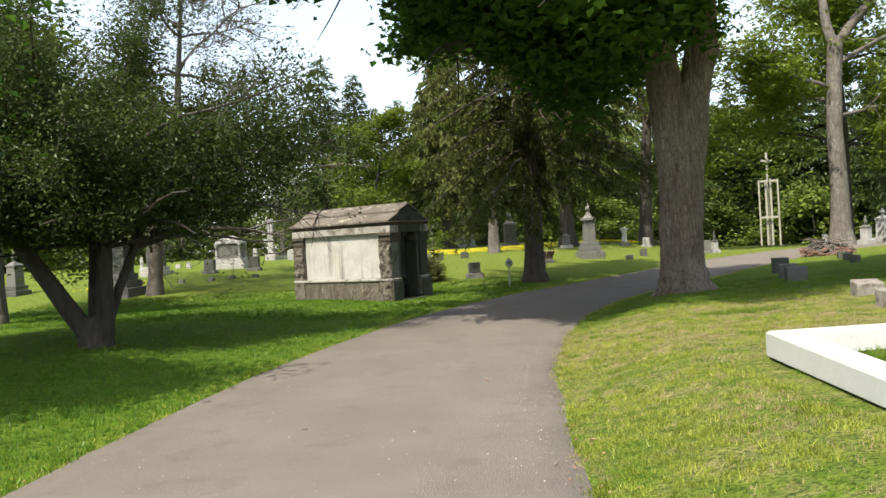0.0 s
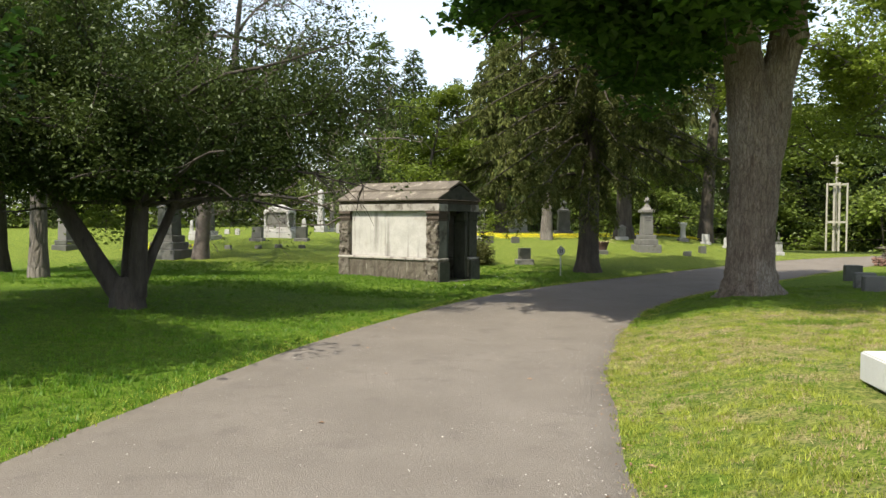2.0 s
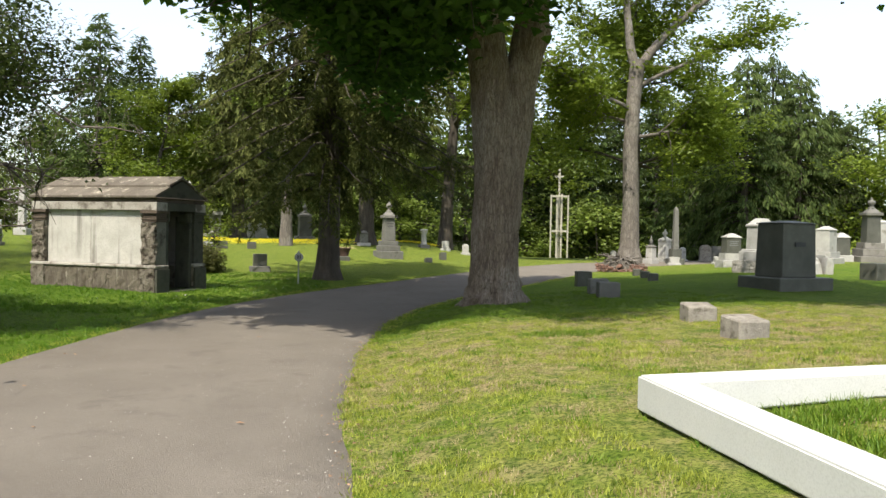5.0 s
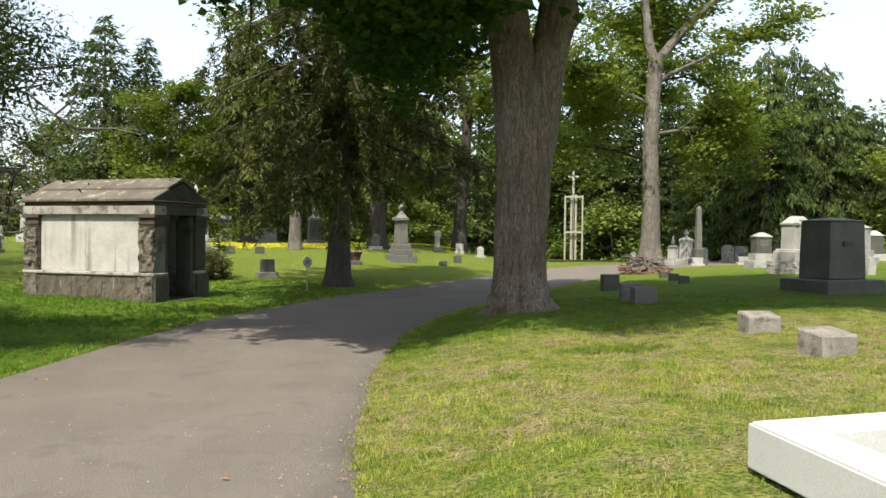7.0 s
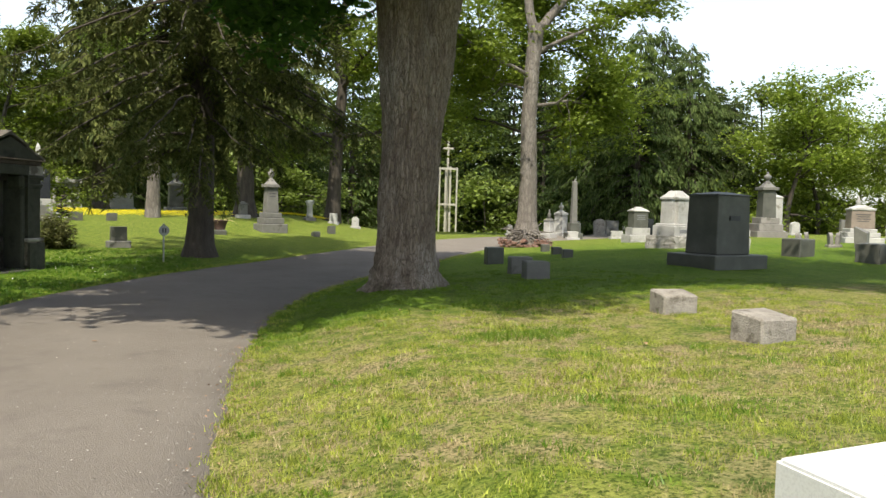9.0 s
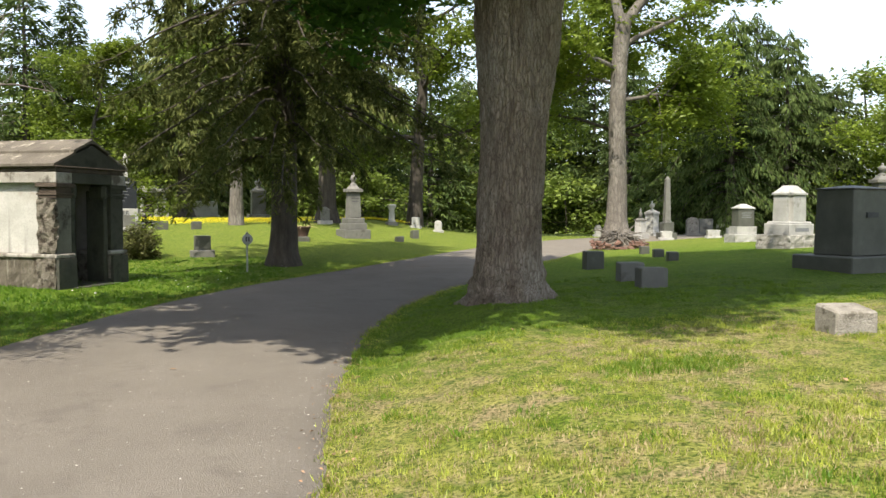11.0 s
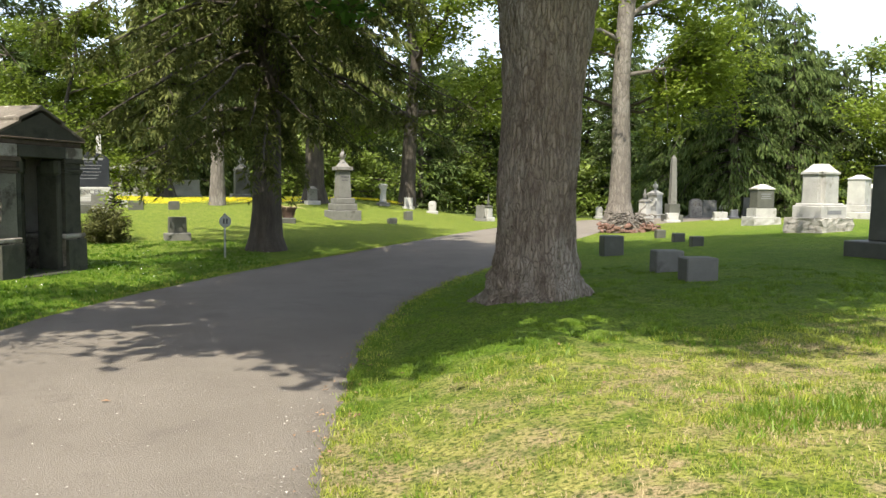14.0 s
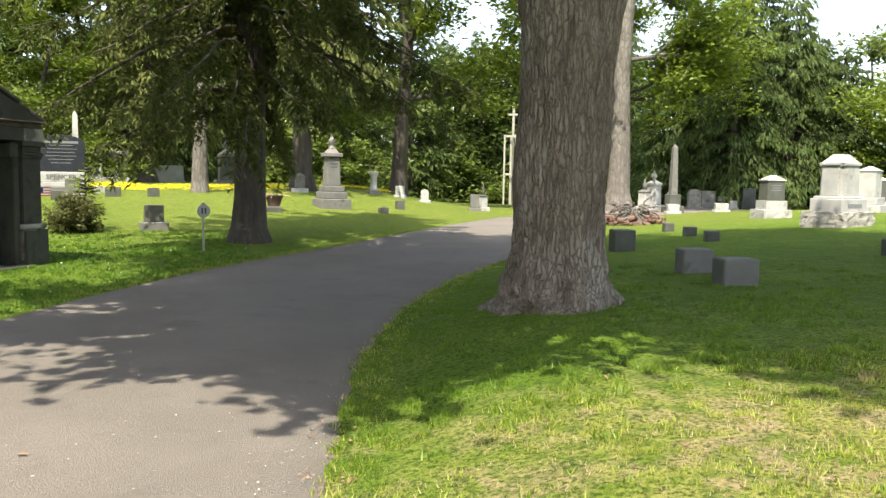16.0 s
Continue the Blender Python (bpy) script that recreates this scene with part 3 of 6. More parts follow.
def road_strip():
    """The asphalt drive with an uneven edge, cambered a little."""
    pts = []
    for (ax, ay), (bx, by) in zip(CENTRE, CENTRE[1:]):
        n = max(1, int(math.hypot(bx - ax, by - ay) / 0.45))
        pts += [(ax + (bx - ax) * i / n, ay + (by - ay) * i / n) for i in range(n)]
    for _ in range(12):
        pts = [pts[0]] + [((a[0] + 2 * b[0] + c[0]) / 4, (a[1] + 2 * b[1] + c[1]) / 4) for a, b, c in zip(pts, pts[1:], pts[2:])] + [pts[-1]]
    cols = (-1.0, -0.985, -0.8, -0.45, 0, 0.45, 0.8, 0.985, 1.0)
    verts, faces = [], []
    for k, (x, y) in enumerate(pts):
        nx, ny = pts[min(k + 1, len(pts) - 1)], pts[max(k - 1, 0)]
        dx, dy = nx[0] - ny[0], nx[1] - ny[1]
        l = math.hypot(dx, dy)
        rx, ry = dy / l, -dx / l
        for c in cols:
            h = HALF + 0.05 * noise.noise((k * 0.35, 5.0 * (1 if c > 0 else -1), 0.0)) + 0.03 * noise.noise((k * 1.3, 9.0 * (1 if c > 0 else -1), 0.0))
            px, py = x + rx * c * h, y + ry * c * h
            z = ground(x, y) + 0.012 - 0.02 * c * c - (0.05 if abs(c) == 1 else 0)
            verts.append((px, py, z))
    w = len(cols)
    for j in range(len(pts) - 1):
        for i in range(w - 1):
            a = j * w + i
            faces.append((a, a + 1, a + w + 1, a + w))
    return tagged(mesh_ob("road", verts, faces, ASPHALT, smooth=True), "narrow worn grey-brown asphalt drive curving through the lawn", "road", kind="structure")


ground_sheet()
road_strip()


# ---- trees ----
def crown_from(tips, rng, per, radius, flat=0.7):
    """Leaf places gathered in clumps round the ends of twigs."""
    t = np.asarray([tuple(p) for p in tips])
    c = np.repeat(t, per, axis=0)
    off = rng.normal(size=c.shape) * radius
    off[:, 2] *= flat
    return c + off


def broadleaf(name, x, y, z, seed, height, spread, trunk_r, fork, bark, leaf, label, leaf_len=0.2, per=60, limbs=9, clump=0.5, low=0.0, lean=(0, 0), twigs=5, group="", bare=False):
    """A broad-leaved tree: tapered trunk, limbs that divide into twigs, and clumps of leaves at their ends."""
    rng = np.random.default_rng(seed)
    ob = thing(name, x, y, z, 0, label, "tree", group)
    s, tips = Soup(), []
    top = Vector((lean[0], lean[1], fork))
    trunk = [Vector((0, 0, -0.3)), Vector((0, 0, 0.05)), Vector((lean[0] * 0.15, lean[1] * 0.15, fork * 0.2)), Vector((lean[0] * 0.5, lean[1] * 0.5, fork * 0.6)), top]
    s.tube(trunk, [trunk_r * 1.5, trunk_r * 1.3, trunk_r * 1.02, trunk_r * 0.9, trunk_r * 0.8], 12)
    lead = limb_points(rng, top, (0.05, 0.05, 1), (height - fork) * 0.9, 0.12, -0.02, 7)
    s.tube([top] + lead[1:], taper(trunk_r * 0.8, 0.03, len(lead)), 8)
    for k in range(limbs):
        u = (k + 0.5) / limbs
        h = fork * (0.75 if low else 1.0) * (1 - 0.0) + (height - fork) * 0.8 * u
        j = min(len(lead) - 1, int(u * (len(lead) - 1)))
        start = lead[j] if h > fork else Vector((lean[0] * 0.7, lean[1] * 0.7, fork * 0.8))
        a = k * 2.4 + rng.uniform(-0.4, 0.4)
        reach = spread * (1.0 - 0.65 * u * u) * rng.uniform(0.75, 1.1)
        limb = limb_points(rng, start, (math.cos(a), math.sin(a), 0.25 + 0.7 * u - low), reach, 0.24 if bare else 0.14, 0.01, 6)
        r = trunk_r * (0.42 - 0.25 * u)
        s.tube(limb, taper(r, 0.02, len(limb)), 4 if group else 6)
        for q in range(twigs):
            b = limb[2 + q * 4 // max(1, twigs - 1) if twigs > 1 else 4]
            w = Vector((math.cos(a), math.sin(a), 0.2)) + Vector(rng.normal(size=3) * 0.75)
            tw = limb_points(rng, b, w, reach * rng.uniform(0.25, 0.5), 0.22, 0.02, 4)
            s.tube(tw, taper(0.03 + r * 0.15, 0.008, len(tw)), 3 if group else 4)
            tips += tw[1:]
            for g in range(2 if not bare else 5):
                t2 = limb_points(rng, tw[rng.integers(1, 5)], Vector(rng.normal(size=3)) + Vector((0, 0, 0.2)), reach * 0.2, 0.3, 0.03, 3)
                if not group:
                    s.tube(t2, taper(0.014, 0.005, 4), 3)
                tips += t2[2:]
                if bare:
                    for _ in range(3):
                        t3 = limb_points(rng, t2[rng.integers(1, 4)], Vector(rng.normal(size=3)), reach * 0.13, 0.3, 0.03, 3)
                        s.tube(t3, taper(0.009, 0.004, 4), 3)
    s.ob("trunk", bark, ob)
    c = crown_from(tips, rng, per, clump, 0.42)
    if per:
        leaf_mesh("crown", c, leaf_len, leaf_len * 0.62, rng, leaf, ob, 0.6, 0.2)
    return ob


def conifer(name, x, y, z, seed, height, spread, trunk_r, first, bark, leaf, label, whorls=22, per=7, sprays=26, spray_len=0.5, droop=0.12, hang=0.5, blunt=0.0, gap=0.0, group=""):
    """A conifer: straight trunk, whorls of drooping boughs and hanging sprays of needles."""
    rng = np.random.default_rng(seed)
    ob = thing(name, x, y, z, 0, label, "conifer", group)
    s = Soup()
    s.tube([(0, 0, -0.3), (0, 0, 0.1), (0, 0, 0.8), (0, 0, height * 0.5), (0, 0, height)], [trunk_r * 1.9, trunk_r * 1.45, trunk_r, trunk_r * 0.62, 0.02], 12)
    cs, axs = [], []
    for k in range(whorls):
        u = k / (whorls - 1)
        h = first + (height - first) * u ** 0.95
        for b in range(per):
            if rng.uniform() < gap:
                continue
            a = 2 * math.pi * (b + 0.5 * (k % 2)) / per + rng.uniform(-0.3, 0.3)
            reach = spread * ((1 - u) ** 0.8 * (1 - blunt) + blunt * math.sqrt(max(0, 1 - u * u))) * rng.uniform(0.6, 1.12) + 0.15
            bough = limb_points(rng, (0, 0, h + rng.uniform(-0.2, 0.2)), (math.cos(a), math.sin(a), 0.25 * u + 0.05), reach, 0.07, droop, 6)
            s.tube(bough[::3] if group else bough, taper(0.03 + trunk_r * 0.13 * (1 - u), 0.008, len(bough[::3] if group else bough)), 3 if group else 4)
            n = max(5, int(sprays * reach / spread))
            t = rng.uniform(0.12, 1.0, size=n) ** 0.75 * (len(bough) - 1)
            i = np.minimum(t.astype(int), len(bough) - 2)
            pts = np.asarray([tuple(p) for p in bough])
            p = pts[i] + (pts[i + 1] - pts[i]) * (t - i)[:, None]
            side = np.array((-math.sin(a), math.cos(a), 0))
            away = rng.uniform(-1, 1, size=n)[:, None] * side * (0.12 + 0.28 * reach / 3)
            p = p + away + rng.normal(size=p.shape) * 0.07
            cs.append(p)
            axs.append((np.array((math.cos(a), math.sin(a), -0.25)) + side * np.sign(away @ side)[:, None] * 0.6))
    s.ob("trunk", bark, ob)
    leaf_mesh("crown", np.concatenate(cs), spray_len, spray_len * 0.28, rng, leaf, ob, 0.3, hang, 0.5, np.concatenate(axs))
    return ob


def big_maple():
    """The old double-stemmed maple beside the drive."""
    x, y = 5.85, 16.45
    z = ground(x, y)
    rng = np.random.default_rng(11)
    ob = thing("maple_tree", x, y, z, 0, "huge old maple with flaky grey-brown bark and twin stems", "tree")
    bm = bmesh.new()
    sides = 168
    ax, ay = Vector((0.95, -0.31, 0)), Vector((0.31, 0.95, 0))    # the plane in which the two stems part, and across it
    hs = [-0.4, 0.0, 0.5, 1.4, 2.4, 3.4, 4.35, 4.8, 5.0, 5.3, 6.3, 7.5, 9.6, 12.5]
    stems = (([0, 0, 0, -0.02, 0.0, -0.06, -0.17, -0.25, -0.29, -0.36, -0.56, -0.82, -1.2, -1.4], [0.46, 0.46, 0.455, 0.435, 0.41, 0.425, 0.385, 0.365, 0.385, 0.42, 0.36, 0.31, 0.24, 0.1], -0.04),
             ([0, 0, 0, 0.0, 0.14, 0.29, 0.42, 0.55, 0.61, 0.60, 0.62, 0.72, 1.0, 1.2], [0.46, 0.46, 0.44, 0.43, 0.365, 0.37, 0.34, 0.345, 0.375, 0.33, 0.32, 0.30, 0.22, 0.1], 0.10))

    def bark_depth(px, py, h, a, r):
        """Flaky upright plates with furrows between them, lumpy at the foot."""
        u, v = math.cos(a) * r, math.sin(a) * r
        wave = 0.05 * noise.noise((u * 3, v * 3, h * 1.7))
        fur = abs(noise.noise((u * 9 + wave * 9, v * 9, h * 1.5)))
        plate = abs(noise.noise((u * 22, v * 22, h * 5.0)))
        foot = max(0.0, 1 - h / 0.6)
        lump = foot * (0.13 * noise.noise((u * 4.5, v * 4.5, h * 6)) + 0.08 * noise.noise((u * 11, v * 11, h * 12)))
        return 0.075 * min(fur, 0.35) + 0.028 * plate - 0.022 + 0.03 * noise.noise((u * 2, v * 2, h * 0.8)) + lump

    def ring_at(h, which):
        lobes = [(np.interp(h, hs, c), np.interp(h, hs, r), d * smooth(1.6, 3.2, h)) for c, r, d in stems]
        if which is not None:
            lobes = [lobes[which]]
            o = lobes[0][0]
            od = lobes[0][2]
        else:
            o = (max(c - r for c, r, d in lobes) + min(c + r for c, r, d in lobes)) / 2
            od = 0.03 * smooth(1.6, 3.2, h)
        ring = []
        for j in range(sides):
            a = 2 * math.pi * j / sides
            ca, sa = math.cos(a), math.sin(a)
            k = 0.02
            for c, r, d in lobes:
                dx, dy = o - c, od - d
                b = dx * ca + dy * sa
                disc = b * b - (dx * dx + dy * dy - r * r)
                if disc > 0:
                    k = max(k, -b + math.sqrt(disc))
            flare = 0.16 * max(0.0, 1 - h / 0.85) ** 2.4 * (0.55 + 0.6 * max(0, math.sin(a * 3 + 0.2)) + 0.4 * max(0, math.sin(a * 5 + 2.4)) + 0.25 * max(0, math.sin(a * 8 + 1)))
            hollow = 0.13 * math.exp(-((a - 4.62) / 0.16) ** 2 - ((h - 0.14) / 0.14) ** 2)
            k += flare - hollow + bark_depth(0, 0, h, a, max(k, 0.2)) * (1 if k > 0.2 else k / 0.2)
            p = ax * (o + k * ca) + ay * (od + k * sa)
            ring.append(bm.verts.new((p.x, p.y, h)))
        return ring

    def skin(rings):
        for a, c in zip(rings, rings[1:]):
            for j in range(sides):
                bm.faces.new((a[j], a[(j + 1) % sides], c[(j + 1) % sides], c[j]))
    skin([ring_at(h, None) for h in np.arange(-0.4, 4.56, 0.04)])
    for which in (0, 1):
        skin([ring_at(h, which) for h in list(np.arange(4.3, 7.0, 0.06)) + list(np.arange(7.0, 12.5, 0.4))])
    part("trunk", bm, BARK, ob, "furrowed grey-brown bark, flared roots", True)
    tips = []
    # limbs: heavy boughs over the drive and a wide crown above; start x, height, compass in plan, rise, reach, radius
    spec = [(-0.5, 5.0, 190, 0.22, 4.4, 0.19), (-0.5, 5.4, 160, 0.2, 5.2, 0.16), (-0.55, 5.8, 225, 0.12, 5.6, 0.15), (0.6, 6.8, 15, 0.5, 4.8, 0.18), (0.6, 6.8, -38, 0.35, 6.6, 0.16), (0.6, 6.5, 75, 0.3, 5.0, 0.15),
            (-0.7, 6.6, 180, 0.28, 6.4, 0.17), (-0.8, 7.0, 130, 0.30, 7.0, 0.15), (-0.8, 7.4, 250, 0.25, 5.4, 0.13), (0.7, 7.6, -20, 0.45, 6.4, 0.15), (0.7, 7.8, 45, 0.4, 4.6, 0.13), (0.8, 7.8, -65, 0.25, 5.8, 0.13),
            (-1.0, 8.4, 200, 0.45, 5.6, 0.13), (-1.0, 8.8, 145, 0.5, 6.6, 0.12), (-1.1, 9.4, 270, 0.45, 5.2, 0.11), (0.9, 9.2, 10, 0.5, 4.8, 0.12), (1.0, 9.8, 80, 0.6, 4.4, 0.11), (-1.2, 10.6, 190, 0.7, 5.6, 0.1),
            (1.1, 10.8, -30, 0.7, 5.4, 0.1), (-1.3, 11.6, 110, 1.2, 4.0, 0.09), (1.1, 11.6, 30, 1.2, 3.8, 0.09), (-1.35, 12.3, 230, 1.2, 4.2, 0.08), (1.15, 12.3, -60, 1.3, 4.0, 0.08), (0.2, 5.6, 100, 0.3, 5.0, 0.15), (-0.5, 6.6, 235, 0.2, 4.8, 0.14), (-0.6, 7.6, 215, 0.25, 5.6, 0.13), (0.3, 6.4, 262, 0.2, 4.6, 0.13), (0.4, 8.4, 285, 0.3, 5.0, 0.12),
            (0.6, 7.0, -52, 0.24, 7.0, 0.14), (0.6, 7.2, -30, 0.24, 7.4, 0.14), (0.7, 7.4, -8, 0.24, 6.8, 0.13), (0.7, 7.8, -42, 0.26, 6.6, 0.12),
            (0.2, 6.4, 258, 0.2, 6.2, 0.13), (0.4, 6.8, 280, 0.22, 6.4, 0.13), (0.5, 7.0, 302, 0.24, 6.6, 0.13), (-0.1, 6.0, 238, 0.16, 3.4, 0.13)]
    for cx, h, ang, rise, reach, r in spec:
        a = radians(ang)
        if 205 < ang % 360 < 248:      # the sunward side is fullest
            reach *= 1.2
        s = Soup()
        limb = limb_points(rng, (cx, 0.05, h), (math.cos(a), math.sin(a), rise), reach, 0.09, 0.03, 8)
        s.tube(limb, taper(r, 0.025, len(limb)), 8)
        for q in range(2, 9):
            for _ in range(2):
                w = Vector((math.cos(a), math.sin(a), 0.0)) * 0.7 + Vector(rng.normal(size=3) * 0.7)
                tw = limb_points(rng, limb[q], w, rng.uniform(1.1, 2.3), 0.2, 0.05, 4)
                if tw[-1].x > 0.4 and tw[-1].z < 6.6:      # no bare ends below the leaves
                    continue
                s.tube(tw, taper(0.03, 0.007, len(tw)), 4)
                tips += tw[1:]
        s.ob("limb", DARK_BARK, ob)
    c = crown_from(tips, rng, 92, 0.40, 0.55)
    # the low foliage hangs over the drive; towards its ends the crown lifts
    c = c[c[:, 2] > 4.4 + (2.6 - 1.6 * np.clip((-c[:, 1] - 2.5) / 1.5, 0, 1)) * np.clip(c[:, 0] - 0.4, 0, 1.4) + 0.6 * np.clip(-2.6 - c[:, 0], 0, 3) + 0.4 * np.sin(c[:, 0] * 2.3) * np.cos(c[:, 1] * 1.9)]
    leaf_mesh("crown", c, 0.20, 0.17, rng, MAPLE_LEAF, ob, 0.7, 0.3)
    return ob


def crab_apple():
    """The many-stemmed small tree on the lawn left of the drive."""
    x, y = -5.75, 14.35
    z = ground(x, y)
    rng = np.random.default_rng(5)
    ob = thing("crab_apple_tree", x, y, z, 0, "low spreading crab apple with dark leaning stems on the lawn", "tree")
    tips = []
    stems = [((-0.12, 0, 0), (-0.50, -0.05, 0.86), 4.8, 0.19), ((0.0, 0.1, 0), (-0.12, 0.2, 1), 3.4, 0.16), ((0.16, 0, 0), (0.10, -0.06, 1), 3.2, 0.19), ((0.14, 0.1, 0), (0.24, 0.2, 1), 3.4, 0.10)]
    foot = Soup()
    foot.tube([(0, 0, -0.3), (0, 0, 0.0), (0, 0, 0.28), (0.0, 0, 0.55)], [0.40, 0.33, 0.29, 0.20], 12)
    foot.ob("foot", DARK_BARK, ob)
    for n, (st, way, length, r) in enumerate(stems):
        s = Soup()
        pts = limb_points(rng, Vector(st) + Vector((0, 0, 0.2)), way, length, 0.04, 0.0, 8)
        s.tube(pts, taper(r, 0.06, len(pts)), 9)
        for k in range(4, 9):
            for _ in range(5):
                a = rng.uniform(0, 2 * math.pi)
                lb = limb_points(rng, pts[k], (math.cos(a), math.sin(a), rng.uniform(0.05, 0.8)), rng.uniform(1.6, 4.2), 0.13, 0.03, 7)
                s.tube(lb, taper(0.05, 0.012, len(lb)), 5)
                for q in range(2, 8):
                    for _ in range(2):
                        tw = limb_points(rng, lb[q], Vector(rng.normal(size=3)) + Vector((0, 0, -0.15)), rng.uniform(0.4, 1.0), 0.25, 0.1, 3)
                        if tw[-1].z < 1.9 + 0.25 * max(0.0, tw[-1].x):
                            continue
                        s.tube(tw, taper(0.013, 0.004, 4), 3)
                        tips += tw[1:]
        s.ob("stem", DARK_BARK, ob)
    # long limbs: some low towards the tomb, some rising through the crown
    for way, length in (((1.0, 0.1, 0.62), 4.0), ((0.9, -0.25, 0.6), 3.8), ((-0.3, 0.1, 1.0), 5.2), ((0.05, 0.1, 1.0), 4.9), ((-0.75, 0.0, 0.85), 5.6), ((0.3, 0.2, 1.0), 4.6), ((-0.5, -0.3, 1.0), 5.4)):
        s = Soup()
        lb = limb_points(rng, (0.25, 0.05, 2.0), way, length, 0.07, 0.05, 9)
        s.tube(lb, taper(0.055, 0.008, len(lb)), 6)
        for q in range(3, 10):
            for _ in range(6):
                tw = limb_points(rng, lb[q], Vector(rng.normal(size=3)) + Vector((0.4, 0, 0.1)), rng.uniform(0.4, 1.1), 0.25, 0.1, 3)
                s.tube(tw, taper(0.013, 0.004, 4), 3)
                tips += tw[1:]
        s.ob("limb", DARK_BARK, ob)
    c = crown_from(tips, rng, 50, 0.20, 0.9)
    c = c[(c[:, 2] > 1.75 + 0.2 * np.clip(c[:, 0], 0, 3) + 0.5 * np.sin(c[:, 0] * 2.1) * np.cos(c[:, 1] * 1.7)) & (c[:, 2] < 7.6 - 0.5 * np.clip(c[:, 0], 0, 5))]
    leaf_mesh("crown", c, 0.075, 0.042, rng, APPLE_LEAF, ob, 0.3, 0.45)
    return ob


def drooping_spruce():
    """Norway spruce: sagging boughs whose branchlets hang in curtains of fine needles, with gaps between."""
    x, y = 4.2, 27.4
    rng = np.random.default_rng(3)
    ob = thing("spruce_tree", x, y, ground(x, y), 0, "tall dark Norway spruce with drooping boughs and a bare trunk", "conifer")
    s, H = Soup(), 15.6
    foot = [(0, 0, -0.3), (0, 0, 0.05), (0.0, 0, 0.35), (0.02, 0, 1.0), (0.05, 0, 4.0), (0.0, 0, 9.0), (0, 0, H)]
    s.tube(foot, [0.62, 0.50, 0.40, 0.345, 0.31, 0.22, 0.02], 14)
    cs, axs = [], []
    for k in range(34):
        u = k / 33
        h = 2.9 + (H - 3.2) * u ** 0.95
        for b in range(7):
            if rng.uniform() < 0.20:
                continue
            a = 2 * math.pi * (b + 0.37 * k) / 7 + rng.uniform(-0.35, 0.35)
            reach = (5.2 * (1 - u) ** 0.6 + 0.3) * rng.uniform(0.55, 1.12)
            if k < 3:
                reach *= 0.72
            way = Vector((math.cos(a), math.sin(a), 0.42 - 0.2 * u))
            pts, p, n = [], Vector((0, 0, h + rng.uniform(-0.2, 0.2))), 9
            for q in range(n + 1):
                pts.append(p.copy())
                v = q / n
                way.z = 0.30 - 0.95 * math.sin(min(v * 1.25, 1) * math.pi * 0.62) + 0.75 * max(0.0, v - 0.7)
                p = p + (way.normalized() + Vector(rng.normal(size=3) * 0.06)) * reach / n
            s.tube(pts, taper(0.025 + 0.035 * (1 - u), 0.008, len(pts)), 5)
            arr = np.asarray([tuple(q) for q in pts])
            side = np.array((-math.sin(a), math.cos(a), 0.0))
            out = np.array((math.cos(a), math.sin(a), 0.0))
            for c in range(int(13 + 5.5 * reach)):
                t = rng.uniform(0.04, 1.0) * n
                i = min(int(t), n - 1)
                root = arr[i] + (arr[i + 1] - arr[i]) * (t - i)
                sg = rng.choice((-1.0, 1.0))
                away = side * sg * rng.uniform(0.2, 1.0) + out * rng.uniform(0.0, 0.5)
                long = rng.uniform(0.25, 0.85) * (0.6 + 0.4 * (1 - u))
                m = int(30 * long + 9)
                w = np.sort(rng.uniform(0.0, 1.0, m))[:, None]
                line = root + away * long * 0.55 * w ** 0.7 + np.array((0, 0, -1.0)) * long * 0.85 * w ** 1.6
                cs.append(line + rng.normal(size=line.shape) * 0.022)
                axs.append(away * (1 - w) * 0.9 + np.array((0, 0, -1.0)) * (0.15 + w) + rng.normal(size=line.shape) * 0.3)
    s.ob("trunk", DARK_BARK, ob)
    leaf_mesh("crown", np.concatenate(cs), 0.15, 0.042, rng, SPRUCE_LEAF, ob, 0.1, 0.15, 0.5, np.concatenate(axs))
    return ob


big_maple()
crab_apple()
drooping_spruce()


